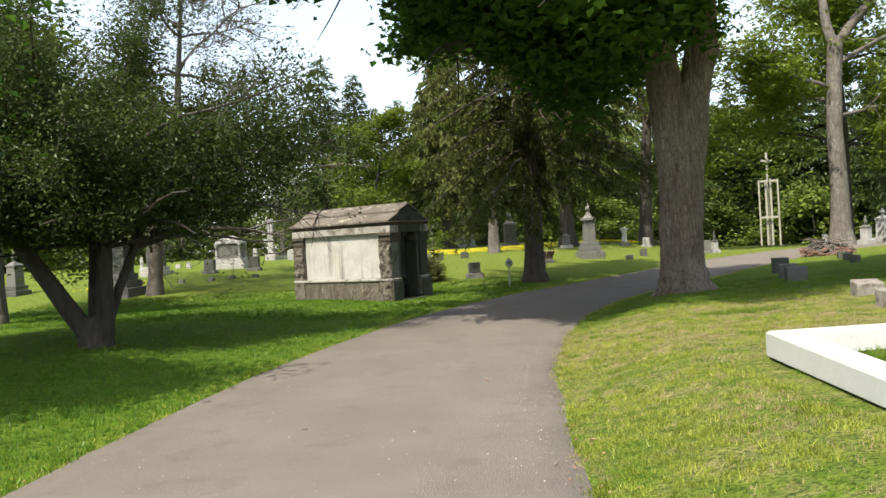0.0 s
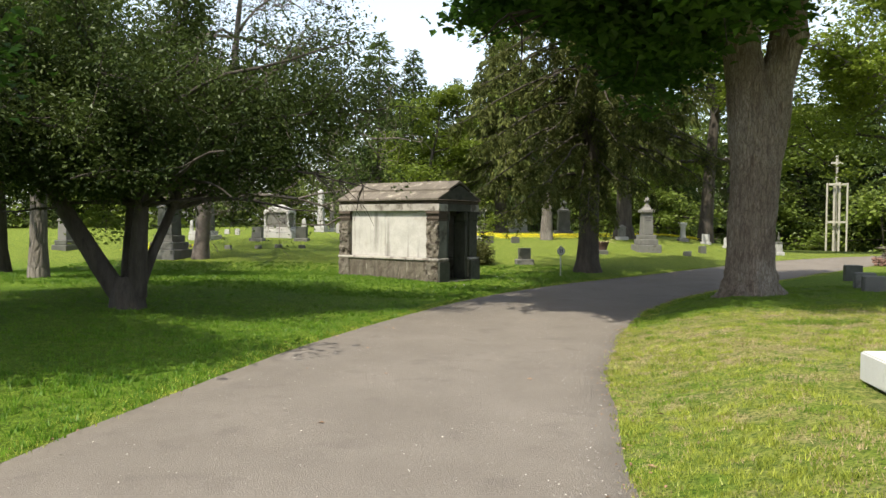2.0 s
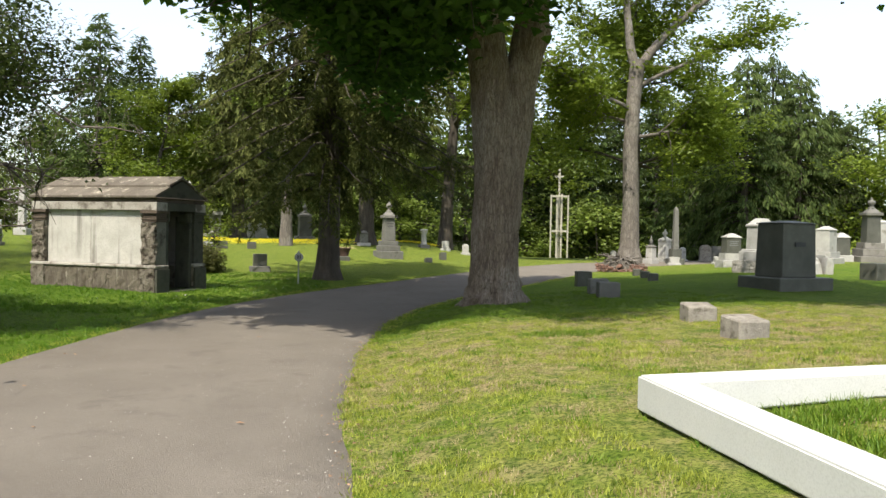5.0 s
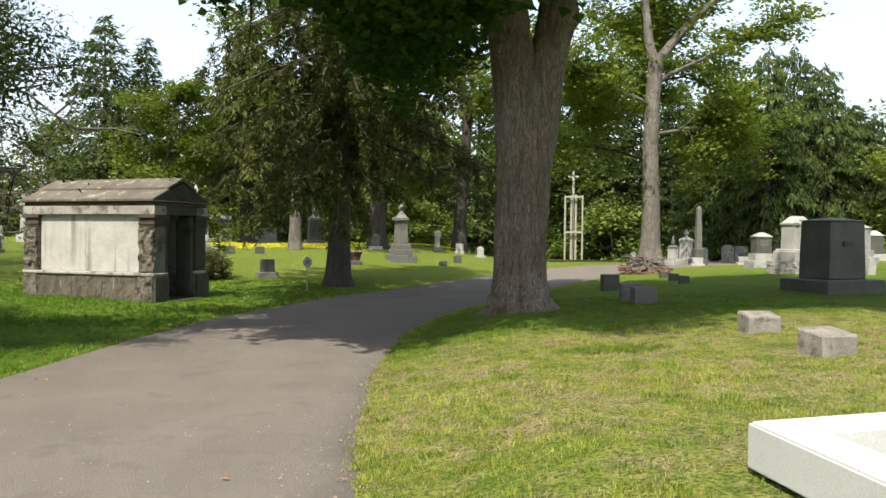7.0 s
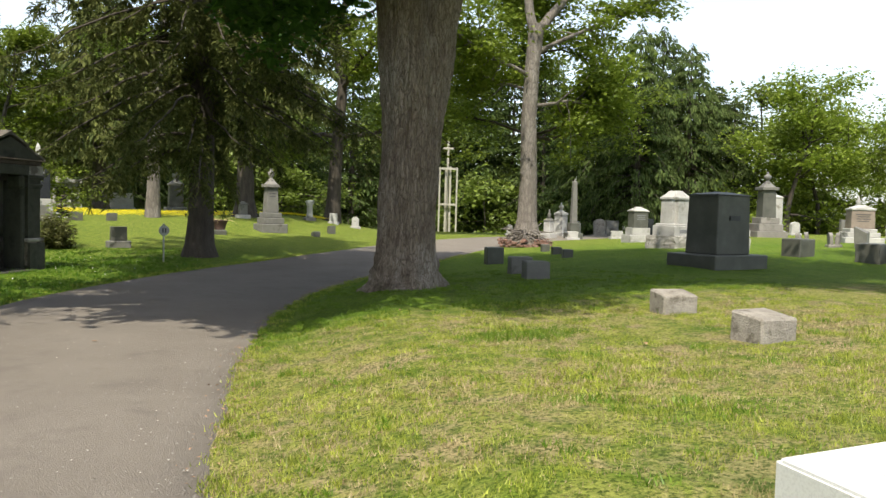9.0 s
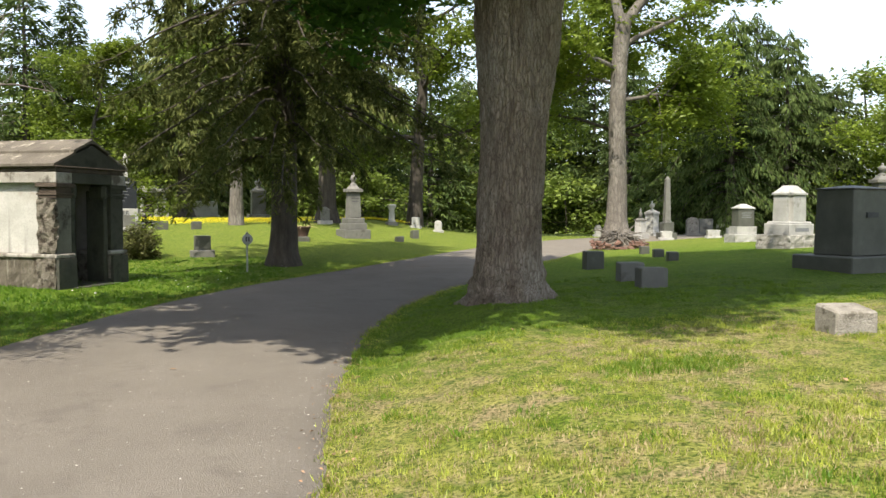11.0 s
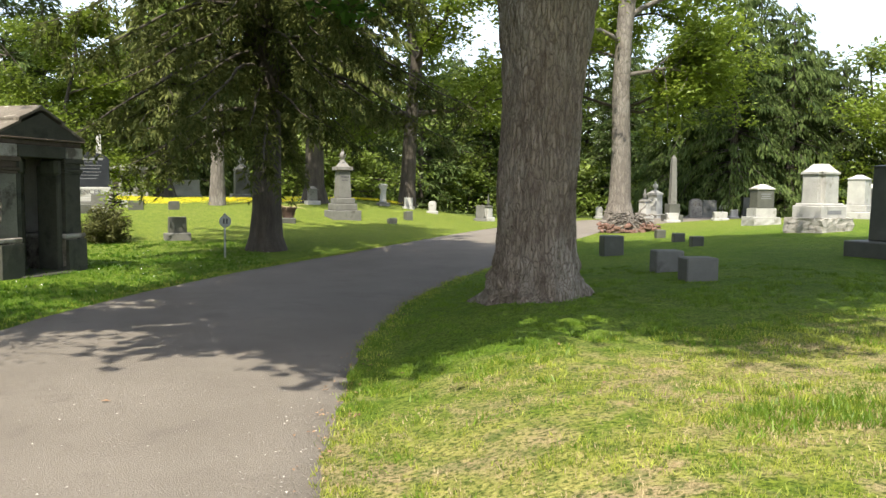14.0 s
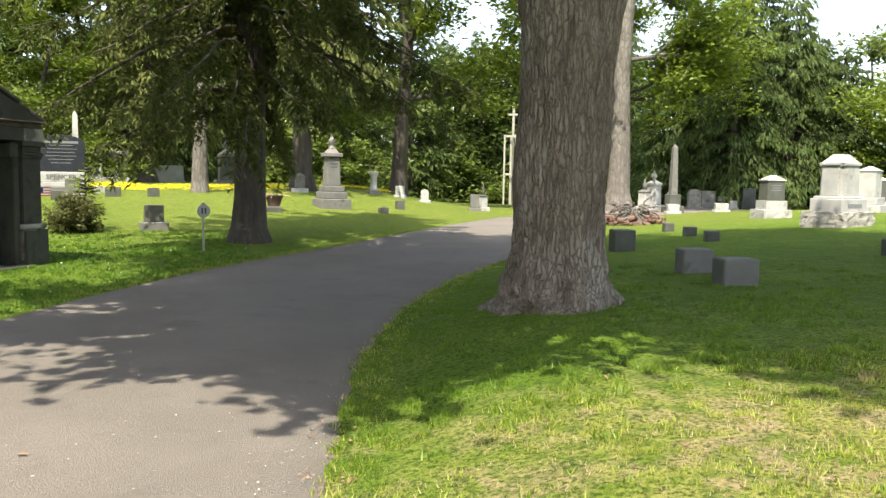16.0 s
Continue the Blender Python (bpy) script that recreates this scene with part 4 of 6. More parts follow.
def forked_tree():
    """Tall pale tree by the brick ring's end of the drive: one bare trunk, a high fork and a thin crown."""
    x, y = 22.1, 40.5
    rng = np.random.default_rng(21)
    ob = thing("forked_tree", x, y, ground(x, y), 0, "tall old tree with pale trunk, forked high, sparse fresh leaves", "tree")
    s = Soup()
    s.tube([(0, 0, -0.4), (0, 0, 0.1), (0.02, 0, 0.9), (0.05, 0, 3.0), (-0.05, 0, 6.0), (0.05, 0, 8.6), (0.25, 0, 10.8)], [0.95, 0.74, 0.52, 0.44, 0.40, 0.38, 0.40], 16)
    s.ob("trunk", PALE_BARK, ob)
    tips = []
    for start, way, length, r in (((0.1, 0, 10.4), (-0.18, 0, 1), 10.0, 0.27), ((0.35, 0, 10.4), (0.72, 0.1, 0.75), 10.5, 0.27), ((0.0, 0, 6.7), (1.0, -0.1, 0.12), 4.6, 0.11), ((-0.05, 0, 8.2), (-0.9, -0.2, 0.35), 6.0, 0.12),
                                  ((0.3, 0, 9.4), (0.6, -0.6, 0.4), 6.5, 0.13), ((0.0, 0, 7.4), (-0.5, 0.7, 0.3), 5.0, 0.1)):
        s = Soup()
        limb = limb_points(rng, start, way, length, 0.10, 0.0, 9)
        s.tube(limb, taper(r, 0.03, len(limb)), 8)
        for q in range(3, 10):
            for _ in range(3):
                w = Vector(way) * 0.5 + Vector(rng.normal(size=3) * (0.8, 0.8, 0.35))
                tw = limb_points(rng, limb[q], w, rng.uniform(1.2, 3.2), 0.18, 0.03, 5)
                s.tube(tw, taper(0.05, 0.008, len(tw)), 4)
                tips += tw[2:]
        s.ob("limb", PALE_BARK, ob)
    leaf_mesh("crown", crown_from(tips, rng, 44, 0.48, 0.3), 0.24, 0.15, rng, FRESH_LEAF, ob, 0.7, 0.15)
    return ob


def lone_trees():
    def g(x, y):
        return ground(x, y)
    # pale old trunk with a high fork and a sparse crown
    forked_tree()
    x, y = -10.5, 20.0
    broadleaf("pale_trunk_tree", x, y, g(x, y), 22, 8.6, 2.6, 0.21, 4.4, PALE_BARK, WOOD_LEAF, "slim tree with a pale grey trunk on the lawn", 0.17, 42, 10, 0.4, 0.0, (0, 0.1), 5)
    x, y = -13.2, 22.5
    broadleaf("dark_trunk_tree", x, y, g(x, y), 23, 9.0, 3.6, 0.38, 3.4, DARK_BARK, WOOD_LEAF, "broad shade tree with a dark thick trunk on the lawn", 0.17, 46, 12, 0.45, 0.25, (0, 0), 5)
    x, y = -11.0, 6.2
    broadleaf("lawn_maple", x, y, g(x, y), 43, 10.5, 5.9, 0.28, 3.2, DARK_BARK, MAPLE_LEAF, "leafy maple shading the lawn beside the drive", 0.16, 150, 15, 0.45, 0.14, (0, 0), 6)
    x, y = 17.5, 9.6
    broadleaf("lawn_shade_tree", x, y, g(x, y), 44, 12.5, 6.4, 0.3, 5.0, DARK_BARK, MAPLE_LEAF, "leafy shade tree on the far side of the lawn", 0.2, 60, 14, 0.5, 0.0, (0, 0), 6)
    x, y = -10.2, 31.0
    broadleaf("thin_leaved_tree", x, y, g(x, y), 24, 14.0, 6.4, 0.28, 3.0, TWIG, APPLE_LEAF, "half-dead tree with bare twigs and only a few leaves", 0.11, 5, 26, 0.3, 0.3, (0.3, 0), 9, bare=True)
    x, y = -2.7, 54.0
    broadleaf("bright_maple", x, y, g(x, y), 45, 10.5, 3.4, 0.2, 2.0, DARK_BARK, FRESH_LEAF, "slender young maple with bright yellow-green leaves", 0.2, 34, 12, 0.45, 0.2, (0, 0), 5)
    x, y = 13.2, 45.2
    broadleaf("twin_trunk_tree", x, y, g(x, y), 25, 17.0, 5.5, 0.36, 5.5, DARK_BARK, FRESH_LEAF, "dark-trunked shade tree at the edge of the wood", 0.24, 40, 12, 0.55, 0.1, (0.3, 0), 5)
    x, y = 8.3, 43.0
    conifer("dark_conifer", x, y, g(x, y), 26, 19.0, 4.2, 0.42, 4.5, DARK_BARK, SPRUCE_LEAF, "dark conifer with a thick brown trunk behind the monuments", 24, 8, 110, 0.42, 0.1, 0.7, 0.4)
    x, y = 4.05, 41.0
    broadleaf("pale_stem_tree", x, y, g(x, y), 27, 16.0, 4.0, 0.27, 5.5, PALE_BARK, WOOD_LEAF, "tree with a pale gnarled trunk among the flowers", 0.22, 30, 10, 0.5, 0.0, (0.1, 0), 5)
    x, y = 2.3, 58.0
    conifer("tall_conifer", x, y, g(x, y), 28, 14.0, 4.2, 0.45, 4.0, DARK_BARK, SPRUCE_LEAF, "tall dark conifer at the wood's edge", 22, 7, 80, 0.55, 0.1, 0.7, 0.35)
    x, y = 25.3, 45.6
    broadleaf("fresh_maple", x, y, g(x, y), 29, 15.5, 7.5, 0.26, 7.2, DARK_BARK, FRESH_LEAF, "young maple with long limbs and bright fresh leaves", 0.26, 40, 12, 0.55, 0.1, (0, 0), 6)


def woods():
    """The wood that closes the place all round: a few kinds of tree, each copied."""
    all_round = "trees of the wood"
    kinds = [
        conifer("wood_conifer", -6.8, 60.7, ground(-6.8, 60.7), 31, 14.6, 4.3, 0.26, 1.2, DARK_BARK, FIR_LEAF, "tall pointed dark green conifer in the wood", 24, 7, 90, 0.46, 0.06, 0.35, 0.08, group=all_round),
        conifer("wood_conifer", -4.2, 60.0, ground(-4.2, 60.0), 32, 13.2, 2.6, 0.24, 1.2, DARK_BARK, FIR_LEAF, "tall pointed dark green conifer in the wood", 24, 7, 75, 0.42, 0.05, 0.3, 0.08, group=all_round),
        conifer("wood_hemlock", 9, 92, ground(9, 92), 33, 14.0, 5.0, 0.3, 0.8, DARK_BARK, FIR_LEAF, "wide drooping green conifer in the wood", 22, 8, 150, 0.36, 0.14, 0.9, 0.5, group=all_round),
        broadleaf("wood_tree", 46, 104, ground(46, 104), 34, 13.0, 6.0, 0.25, 2.5, DARK_BARK, WOOD_LEAF, "green broad-leaved tree in the wood", 0.34, 12, 12, 0.8, 0.25, (0, 0), 5, all_round),
        broadleaf("wood_tree", 56, 52, ground(56, 52), 35, 11.0, 5.0, 0.22, 1.6, DARK_BARK, FRESH_LEAF, "bright green broad-leaved tree in the wood", 0.27, 20, 11, 0.75, 0.3, (0, 0), 5, all_round),
        broadleaf("wood_thicket", -24, 56, ground(-24, 56), 36, 6.0, 4.2, 0.12, 0.6, DARK_BARK, WOOD_LEAF, "leafy undergrowth at the foot of the wood", 0.40, 7, 9, 0.75, 0.45, (0, 0), 5, "undergrowth of the wood"),
    ]
    rng = np.random.default_rng(77)
    # places round (3, 5): compass angle from +y clockwise, distance, kind, size
    rows = []
    for a in np.arange(-56, 64, 4.8):
        rows.append((a + rng.uniform(-1.3, 1.3), rng.uniform(62, 68), (0, 2, 3)[int(rng.integers(0, 3))], rng.uniform(0.8, 1.05)))
        rows.append((a + 2.3 + rng.uniform(-1.3, 1.3), rng.uniform(78, 92), (0, 1, 2, 3)[int(rng.integers(0, 4))], rng.uniform(0.9, 1.15)))
        rows.append((a + rng.uniform(-1.5, 1.5), rng.uniform(60, 64), 5, rng.uniform(0.6, 0.9)))
        rows.append((a + 2.3, rng.uniform(68, 74), 5, rng.uniform(0.8, 1.05)))
    for a in np.arange(12, 34, 2.4):
        rows.append((a + rng.uniform(-0.8, 0.8), rng.uniform(58, 70), (0, 2, 2)[int(rng.integers(0, 3))], rng.uniform(0.85, 1.05)))
    for a in np.arange(72, 298, 15.0):
        rows.append((a, rng.uniform(48, 60), int(rng.integers(0, 5)), rng.uniform(0.9, 1.2)))
    near = [(36.5, 54, 2, 0.95), (40.0, 56, 2, 0.9), (38.2, 60, 2, 1.05), (43.0, 58, 2, 0.72), (42.0, 61, 0, 0.8), (46.5, 54, 4, 0.95), (48.5, 57, 4, 0.85), (53, 57, 4, 0.65), (34, 57, 2, 1.0), (64.0, 66, 0, 0.9)]
    for a, d, k, size in ((-5.6, 64, 1, 0.92), (-3.6, 66, 0, 0.9), (-1.6, 63, 2, 0.9), (0.6, 62, 2, 0.95), (-12.6, 66, 3, 0.75), (-8.8, 68, 0, 0.85), (2.6, 66, 0, 1.0)):
        x, y = 3 + d * math.sin(radians(a)), 5 + d * math.cos(radians(a))
        o = copy_thing(kinds[k], pose(x, y, ground(x, y), 0, 0, 50 * a))
        o.scale = (size, size, size)
    for a, d, k, size in rows + near:
        if k == 5 and -9 < a < 7:
            d += 12
        if -18 < a < 2:
            if k < 5:
                k, size = (3, 0.62) if k != 0 else (0, 0.55)
        elif a < -22 and k < 5:
            size *= 1.1
        elif a < -18 and k < 5:
            size *= 0.8
        if 13 < a < 33 and d > 57:
            d, size = d + 34, size * 1.6
        if a > 46 and k < 5 and d > 57:
            k, size = (4, 0.9) if k != 0 else (1, 0.72)
        if a > 36 and k == 5:
            size *= 0.85
        x, y = 3 + d * math.sin(radians(a)), 5 + d * math.cos(radians(a))
        o = copy_thing(kinds[k], pose(x, y, ground(x, y), 0, 0, float(rng.uniform(0, 360))))
        o.scale = (size, size, size * float(rng.uniform(0.92, 1.1)))


# ---- monuments ----
def steps(ob, sizes, mat, rough=0.0, name="base"):
    """Stacked square courses under a monument; returns their height."""
    z = 0.0
    for k, (w, d, h) in enumerate(sizes):
        low = -0.25 if k == 0 else z
        part(name if k == 0 else "step", block(-w / 2, w / 2, -d / 2, d / 2, low, z + h, 0.02 if not rough else 0, rough=rough if k == 0 else 0, cuts=4 if rough and k == 0 else 0, seed=k), mat, ob)
        z += h + 0.003
    return z


def hipped(w, d, z0, lip, rise, over=0.03):
    """A cap with a lip and a low four-sided top."""
    bm = block(-w / 2 - over, w / 2 + over, -d / 2 - over, d / 2 + over, z0, z0 + lip, 0.012)
    block(-w / 2, w / 2, -d / 2, d / 2, z0 + lip + 0.001, z0 + lip + rise, 0.0, top=0.25, bm=bm)
    return bm


def pedestal(name, x, y, turn, label, mats, courses, die, cap=(0.06, 0.12), finial="", group="", rough=0.0, lines=0):
    """A monument of stacked courses, a die, a cap and perhaps a finial."""
    ob = thing(name, x, y, ground(x, y), turn, label, "monument", group)
    base, body, top = mats
    z = steps(ob, courses, base, rough)
    w, d, h, k = die
    dk = part("die", block(-w / 2, w / 2, -d / 2, d / 2, z, z + h, 0.015, k), body, ob)
    for q in range(lines):
        zz = z + h * (0.75 - 0.12 * q)
        part("inscription", block(-w * (0.3 - 0.05 * (q % 2)), w * (0.3 - 0.05 * (q % 2)), -d / 2 * (k + (1 - k) * 0.3) - 0.006, -d / 2 * k + 0.01, zz, zz + 0.03, 0), PALE_LETTER if body in (BLACK_STONE, DARK_STONE) else LETTER, dk)
    z += h + 0.002
    if cap:
        part("cap", hipped(w * k, d * k, z, cap[0], cap[1], cap[2] if len(cap) > 2 else 0.03), top, ob)
        z += cap[0] + cap[1]
    if finial == "urn":
        r = w * 0.24
        part("finial", lathe([(r, z - 0.1), (r * 0.95, z - 0.02), (r * 0.5, z + 0.02), (r * 0.5, z + 0.06), (r * 1.0, z + 0.14), (r * 1.1, z + 0.22), (r * 0.95, z + 0.28), (r * 0.45, z + 0.32), (r * 0.3, z + 0.36), (r * 0.4, z + 0.4), (0.01, z + 0.46)], 16), top, ob, "carved stone urn", True)
    elif finial == "spire":
        r = w * 0.3
        part("finial", lathe([(r, z - 0.03), (r * 0.6, z + 0.1), (r * 0.9, z + 0.16), (r * 0.35, z + 0.26), (r * 0.4, z + 0.3), (0.01, z + 0.45)], 12), top, ob, "", True)
    return ob


def cross_plan(a, b, ca, cb, z0, z1, top=1.0):
    """An upright block whose four corners step in, seen from above like a broad cross; the outline may narrow upwards."""
    bm = bmesh.new()
    out = [(a, cb), (ca, cb), (ca, b), (-ca, b), (-ca, cb), (-a, cb), (-a, -cb), (-ca, -cb), (-ca, -b), (ca, -b), (ca, -cb), (a, -cb)]
    lo, hi = [bm.verts.new((x, y, z0)) for x, y in out], [bm.verts.new((x * top, y * top, z1)) for x, y in out]
    bm.faces.new(lo[::-1])
    bm.faces.new(hi)
    for i in range(12):
        bm.faces.new((lo[i], lo[(i + 1) % 12], hi[(i + 1) % 12], hi[i]))
    bmesh.ops.bevel(bm, geom=bm.edges[:], offset=0.01, segments=1, affect="EDGES")
    return bm


def white_monument(x, y, turn):
    """Tall white monument: rock-faced base, plain plinth, die of cross-shaped plan under a gabled cap."""
    ob = thing("white_monument", x, y, ground(x, y), turn, "tall white marble monument with cross-shaped die and rock-faced base", "monument")
    part("base", block(-0.78, 0.78, -0.62, 0.62, -0.25, 0.36, 0, rough=0.05, cuts=9, seed=4), ROCK_WHITE, ob, "rock-faced pale stone base")
    plinth = part("plinth", block(-0.62, 0.62, -0.48, 0.48, 0.345, 0.68, 0.02), LIGHT_STONE, ob)
    part("plinth_moulding", block(-0.575, 0.575, -0.435, 0.435, 0.682, 0.74, 0.025, 0.95), LIGHT_STONE, ob)
    part("lettering", block(-0.34, 0.34, -0.487, -0.478, 0.46, 0.56, 0), PALE_LETTER, plinth)
    part("die", cross_plan(0.50, 0.385, 0.33, 0.25, 0.742, 1.48, 0.97), LIGHT_STONE, ob)
    part("cap", cross_plan(0.53, 0.41, 0.36, 0.275, 1.482, 1.55, 1.0), LIGHT_STONE, ob)
    for w, d, turned in ((0.80, 0.66, 0), (1.0, 0.5, 0)):
        part("cap_slope", block(-w / 2, w / 2, -d / 2, d / 2, 1.552, 1.76 if d > 0.6 else 1.70, 0.0, 0.42), LIGHT_STONE, ob)
    return ob


def obelisk(x, y, turn, label, mats, courses, w, h, group=""):
    ob = thing("obelisk", x, y, ground(x, y), turn, label, "monument", group)
    z = steps(ob, courses, mats[0])
    part("shaft", lathe([(w / 2, z), (w * 0.34, z + h * 0.93), (0.01, z + h)], 4, True), mats[1], ob)
    return ob


def marker(x, y, w, d, h, turn, label, mat, slope=0.0, group="low grave markers", rough=0.006, tilt=0.0):
    """A low block marker, its top a little sloped."""
    bm = block(-w / 2, w / 2, -d / 2, d / 2, -0.15, h, 0.018)
    for v in bm.verts:
        if v.co.z > h * 0.5:
            v.co.z += slope * v.co.y / d
        v.co += noise.noise_vector(v.co * 7 + Vector((x, y, 0))) * rough
    ob = part("grave_marker", bm, mat)
    ob.matrix_basis = pose(x, y, ground(x, y), tilt, 0, turn)
    return tagged(ob, label, "grave marker", group)


def tablet(x, y, w, d, h, turn, label, mat, base=None, top="flat", tilt=0.0, group="", lines=0, base_mat=None):
    """An upright gravestone, flat, rounded or shouldered, on a base."""
    ob = thing("headstone", x, y, ground(x, y), turn, label, "headstone", group)
    z = 0.0
    if base:
        part("base", block(-base[0] / 2, base[0] / 2, -base[1] / 2, base[1] / 2, -0.15, base[2], 0.02), base_mat or mat, ob)
        z = base[2] + 0.002
    if top == "round":
        out = [(-w / 2, z), (w / 2, z)] + [(w / 2 * math.cos(t), z + h * 0.72 + h * 0.28 * math.sin(t)) for t in np.linspace(0, math.pi, 11)]
    elif top == "scroll":
        out = [(-w / 2, z), (w / 2, z), (w / 2, z + h * 0.8), (w * 0.58, z + h * 0.9), (w * 0.45, z + h), (-w * 0.45, z + h), (-w * 0.58, z + h * 0.9), (-w / 2, z + h * 0.8)]
    else:
        out = [(-w / 2, z), (w / 2, z), (w * 0.48, z + h), (-w * 0.48, z + h)]
    st = part("stone", prism(out, -d / 2, d / 2, 0.01), mat, ob)
    st.rotation_euler[0] = radians(tilt)
    return ob


def mausoleum():
    """The small gabled tomb: rough base, rock-faced corner piers, marble panels, two-tiered stone roof, open doorway."""
    Z0 = -0.34
    ob = thing("mausoleum", -0.594, 22.477, Z0, 55, "small weathered stone mausoleum, white marble side, gabled stone roof", "mausoleum")
    W, L = 1.9, 3.8
    P, A, Cp, E = 0.70, 2.02, 1.74, 2.34      # plinth top, architrave bottom, capital bottom, eave
    # base: rough blocks along the side, behind and at the front corners
    n = 0
    cuts_y = [0.0, 0.42, 1.45, 2.45, 3.38, 3.8]
    for a, b in zip(cuts_y, cuts_y[1:]):
        end = a == 0 or b == 3.8
        part("base_block", block(-0.05 if end else -0.02, 0.45, a + 0.004, b - 0.004, -0.3, P - 0.08, 0, rough=0.042 if end else 0.022, cuts=9, seed=n), TOMB_BASE if end else TOMB_PLINTH, ob)
        part("base_block", block(W - 0.45, W + 0.03, a + 0.004, b - 0.004, -0.3, P - 0.08, 0, rough=0.028, cuts=4, seed=n + 9), TOMB_BASE, ob)
        n += 1
    part("base_block", block(0.46, W - 0.46, L - 0.4, L, -0.3, P - 0.08, 0, rough=0.02, cuts=4, seed=30), TOMB_BASE, ob)
    part("base_course", block(-0.06, 0.46, -0.03, L + 0.03, P - 0.078, P, 0.02), TOMB_TRIM, ob, "pale weathered sill stone")
    part("base_course", block(W - 0.46, W + 0.05, -0.03, L + 0.03, P - 0.078, P, 0.02), TOMB_TRIM, ob)
    # walls
    part("side_panel", block(0.09, 0.20, 0.50, 2.02, P + 0.002, A, 0.008), MARBLE, ob, "white marble slab with dark rain streaks")
    part("side_panel", block(0.09, 0.20, 2.024, 3.38, P + 0.002, A, 0.008), MARBLE, ob, "white marble slab with dark rain streaks")
    part("side_panel", block(W - 0.20, W - 0.09, 0.42, 3.38, P + 0.002, A, 0.008), MARBLE, ob)
    part("rear_wall", block(0.42, W - 0.42, L - 0.2, L - 0.09, P + 0.002, A, 0.008), MARBLE, ob)
    part("inner_floor", block(0.4, W - 0.4, 0.02, L - 0.3, -0.2, 0.07, 0.01), TOMB_SHADED, ob)
    part("inner_wall", block(0.42, W - 0.42, 0.95, 1.05, 0.072, A + 0.1, 0.01), TOMB_SHADED, ob)
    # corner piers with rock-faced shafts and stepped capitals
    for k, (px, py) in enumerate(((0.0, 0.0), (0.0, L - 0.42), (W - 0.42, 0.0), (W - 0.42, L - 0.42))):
        # right-hand piers and capitals take the stone tone that holds the front's shade
        pier = part("pier", block(px + 0.02, px + 0.40, py + 0.02, py + 0.40, P + 0.002, Cp, 0.006), TOMB_MID if px == 0 else TOMB_SHADED, ob)
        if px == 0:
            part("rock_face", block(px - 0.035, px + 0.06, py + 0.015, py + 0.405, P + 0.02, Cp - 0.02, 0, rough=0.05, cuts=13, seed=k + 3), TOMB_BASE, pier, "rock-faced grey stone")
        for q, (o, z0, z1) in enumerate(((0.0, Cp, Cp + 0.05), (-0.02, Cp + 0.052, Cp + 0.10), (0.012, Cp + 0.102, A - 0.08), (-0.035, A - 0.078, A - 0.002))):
            part("capital", block(px + o, px + 0.42 - o, py + o, py + 0.42 - o, z0, z1, 0.008), TOMB_CAP if px == 0 else TOMB_SHADED, pier)
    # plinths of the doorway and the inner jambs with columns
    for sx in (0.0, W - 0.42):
        part("door_plinth", block(sx - 0.02, sx + 0.44, -0.06, 0.36, -0.3, P - 0.10, 0.02, rough=0.012, cuts=3, seed=int(sx * 5)), TOMB_SHADED, ob)
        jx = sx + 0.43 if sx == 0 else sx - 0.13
        part("jamb", block(jx, jx + 0.12, 0.06, 0.5, 0.072, A - 0.12, 0.02), TOMB_SHADED, ob)
        part("bracket", block(jx - (0 if sx == 0 else 0.05), jx + 0.12 + (0.05 if sx == 0 else 0), 0.03, 0.4, A - 0.30, A - 0.002, 0.05), TOMB_SHADED, ob)
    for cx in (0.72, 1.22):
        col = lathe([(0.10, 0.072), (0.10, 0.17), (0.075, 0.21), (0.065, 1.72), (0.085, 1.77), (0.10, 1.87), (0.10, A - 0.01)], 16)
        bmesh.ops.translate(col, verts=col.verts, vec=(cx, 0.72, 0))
        part("column", col, TOMB_SHADED, ob, "", True)
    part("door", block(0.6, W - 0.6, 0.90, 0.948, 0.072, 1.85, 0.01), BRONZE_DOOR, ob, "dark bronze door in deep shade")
    part("threshold", block(0.35, W - 0.35, -0.14, 0.3, -0.1, 0.06, 0.02), TOMB_SHADED, ob)
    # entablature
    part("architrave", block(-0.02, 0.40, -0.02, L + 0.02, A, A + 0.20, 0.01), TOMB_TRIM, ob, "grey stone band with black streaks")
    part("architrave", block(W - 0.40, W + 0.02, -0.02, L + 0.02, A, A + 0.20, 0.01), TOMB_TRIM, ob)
    part("lintel", block(0.403, W - 0.403, -0.02, 0.5, A, A + 0.20, 0.01), TOMB_SHADED, ob)
    part("lintel", block(0.403, W - 0.403, L - 0.4, L + 0.02, A, A + 0.20, 0.01), TOMB_SHADED, ob)
    part("frieze", block(-0.0, W, -0.0, L, A + 0.203, A + 0.28, 0.01), TOMB_CAP, ob, "dark stained moulding")
    part("cornice", block(-0.05, W + 0.05, -0.05, L + 0.05, A + 0.283, E, 0.02), TOMB_CAP, ob)
    # gable and roof slabs in two tiers
    H = 0.43
    gable = [(-0.04, E + 0.003), (W + 0.04, E + 0.003), (W / 2, E + H)]
    part("gable", prism(gable, -0.02, L + 0.02), TOMB_SHADED, ob)
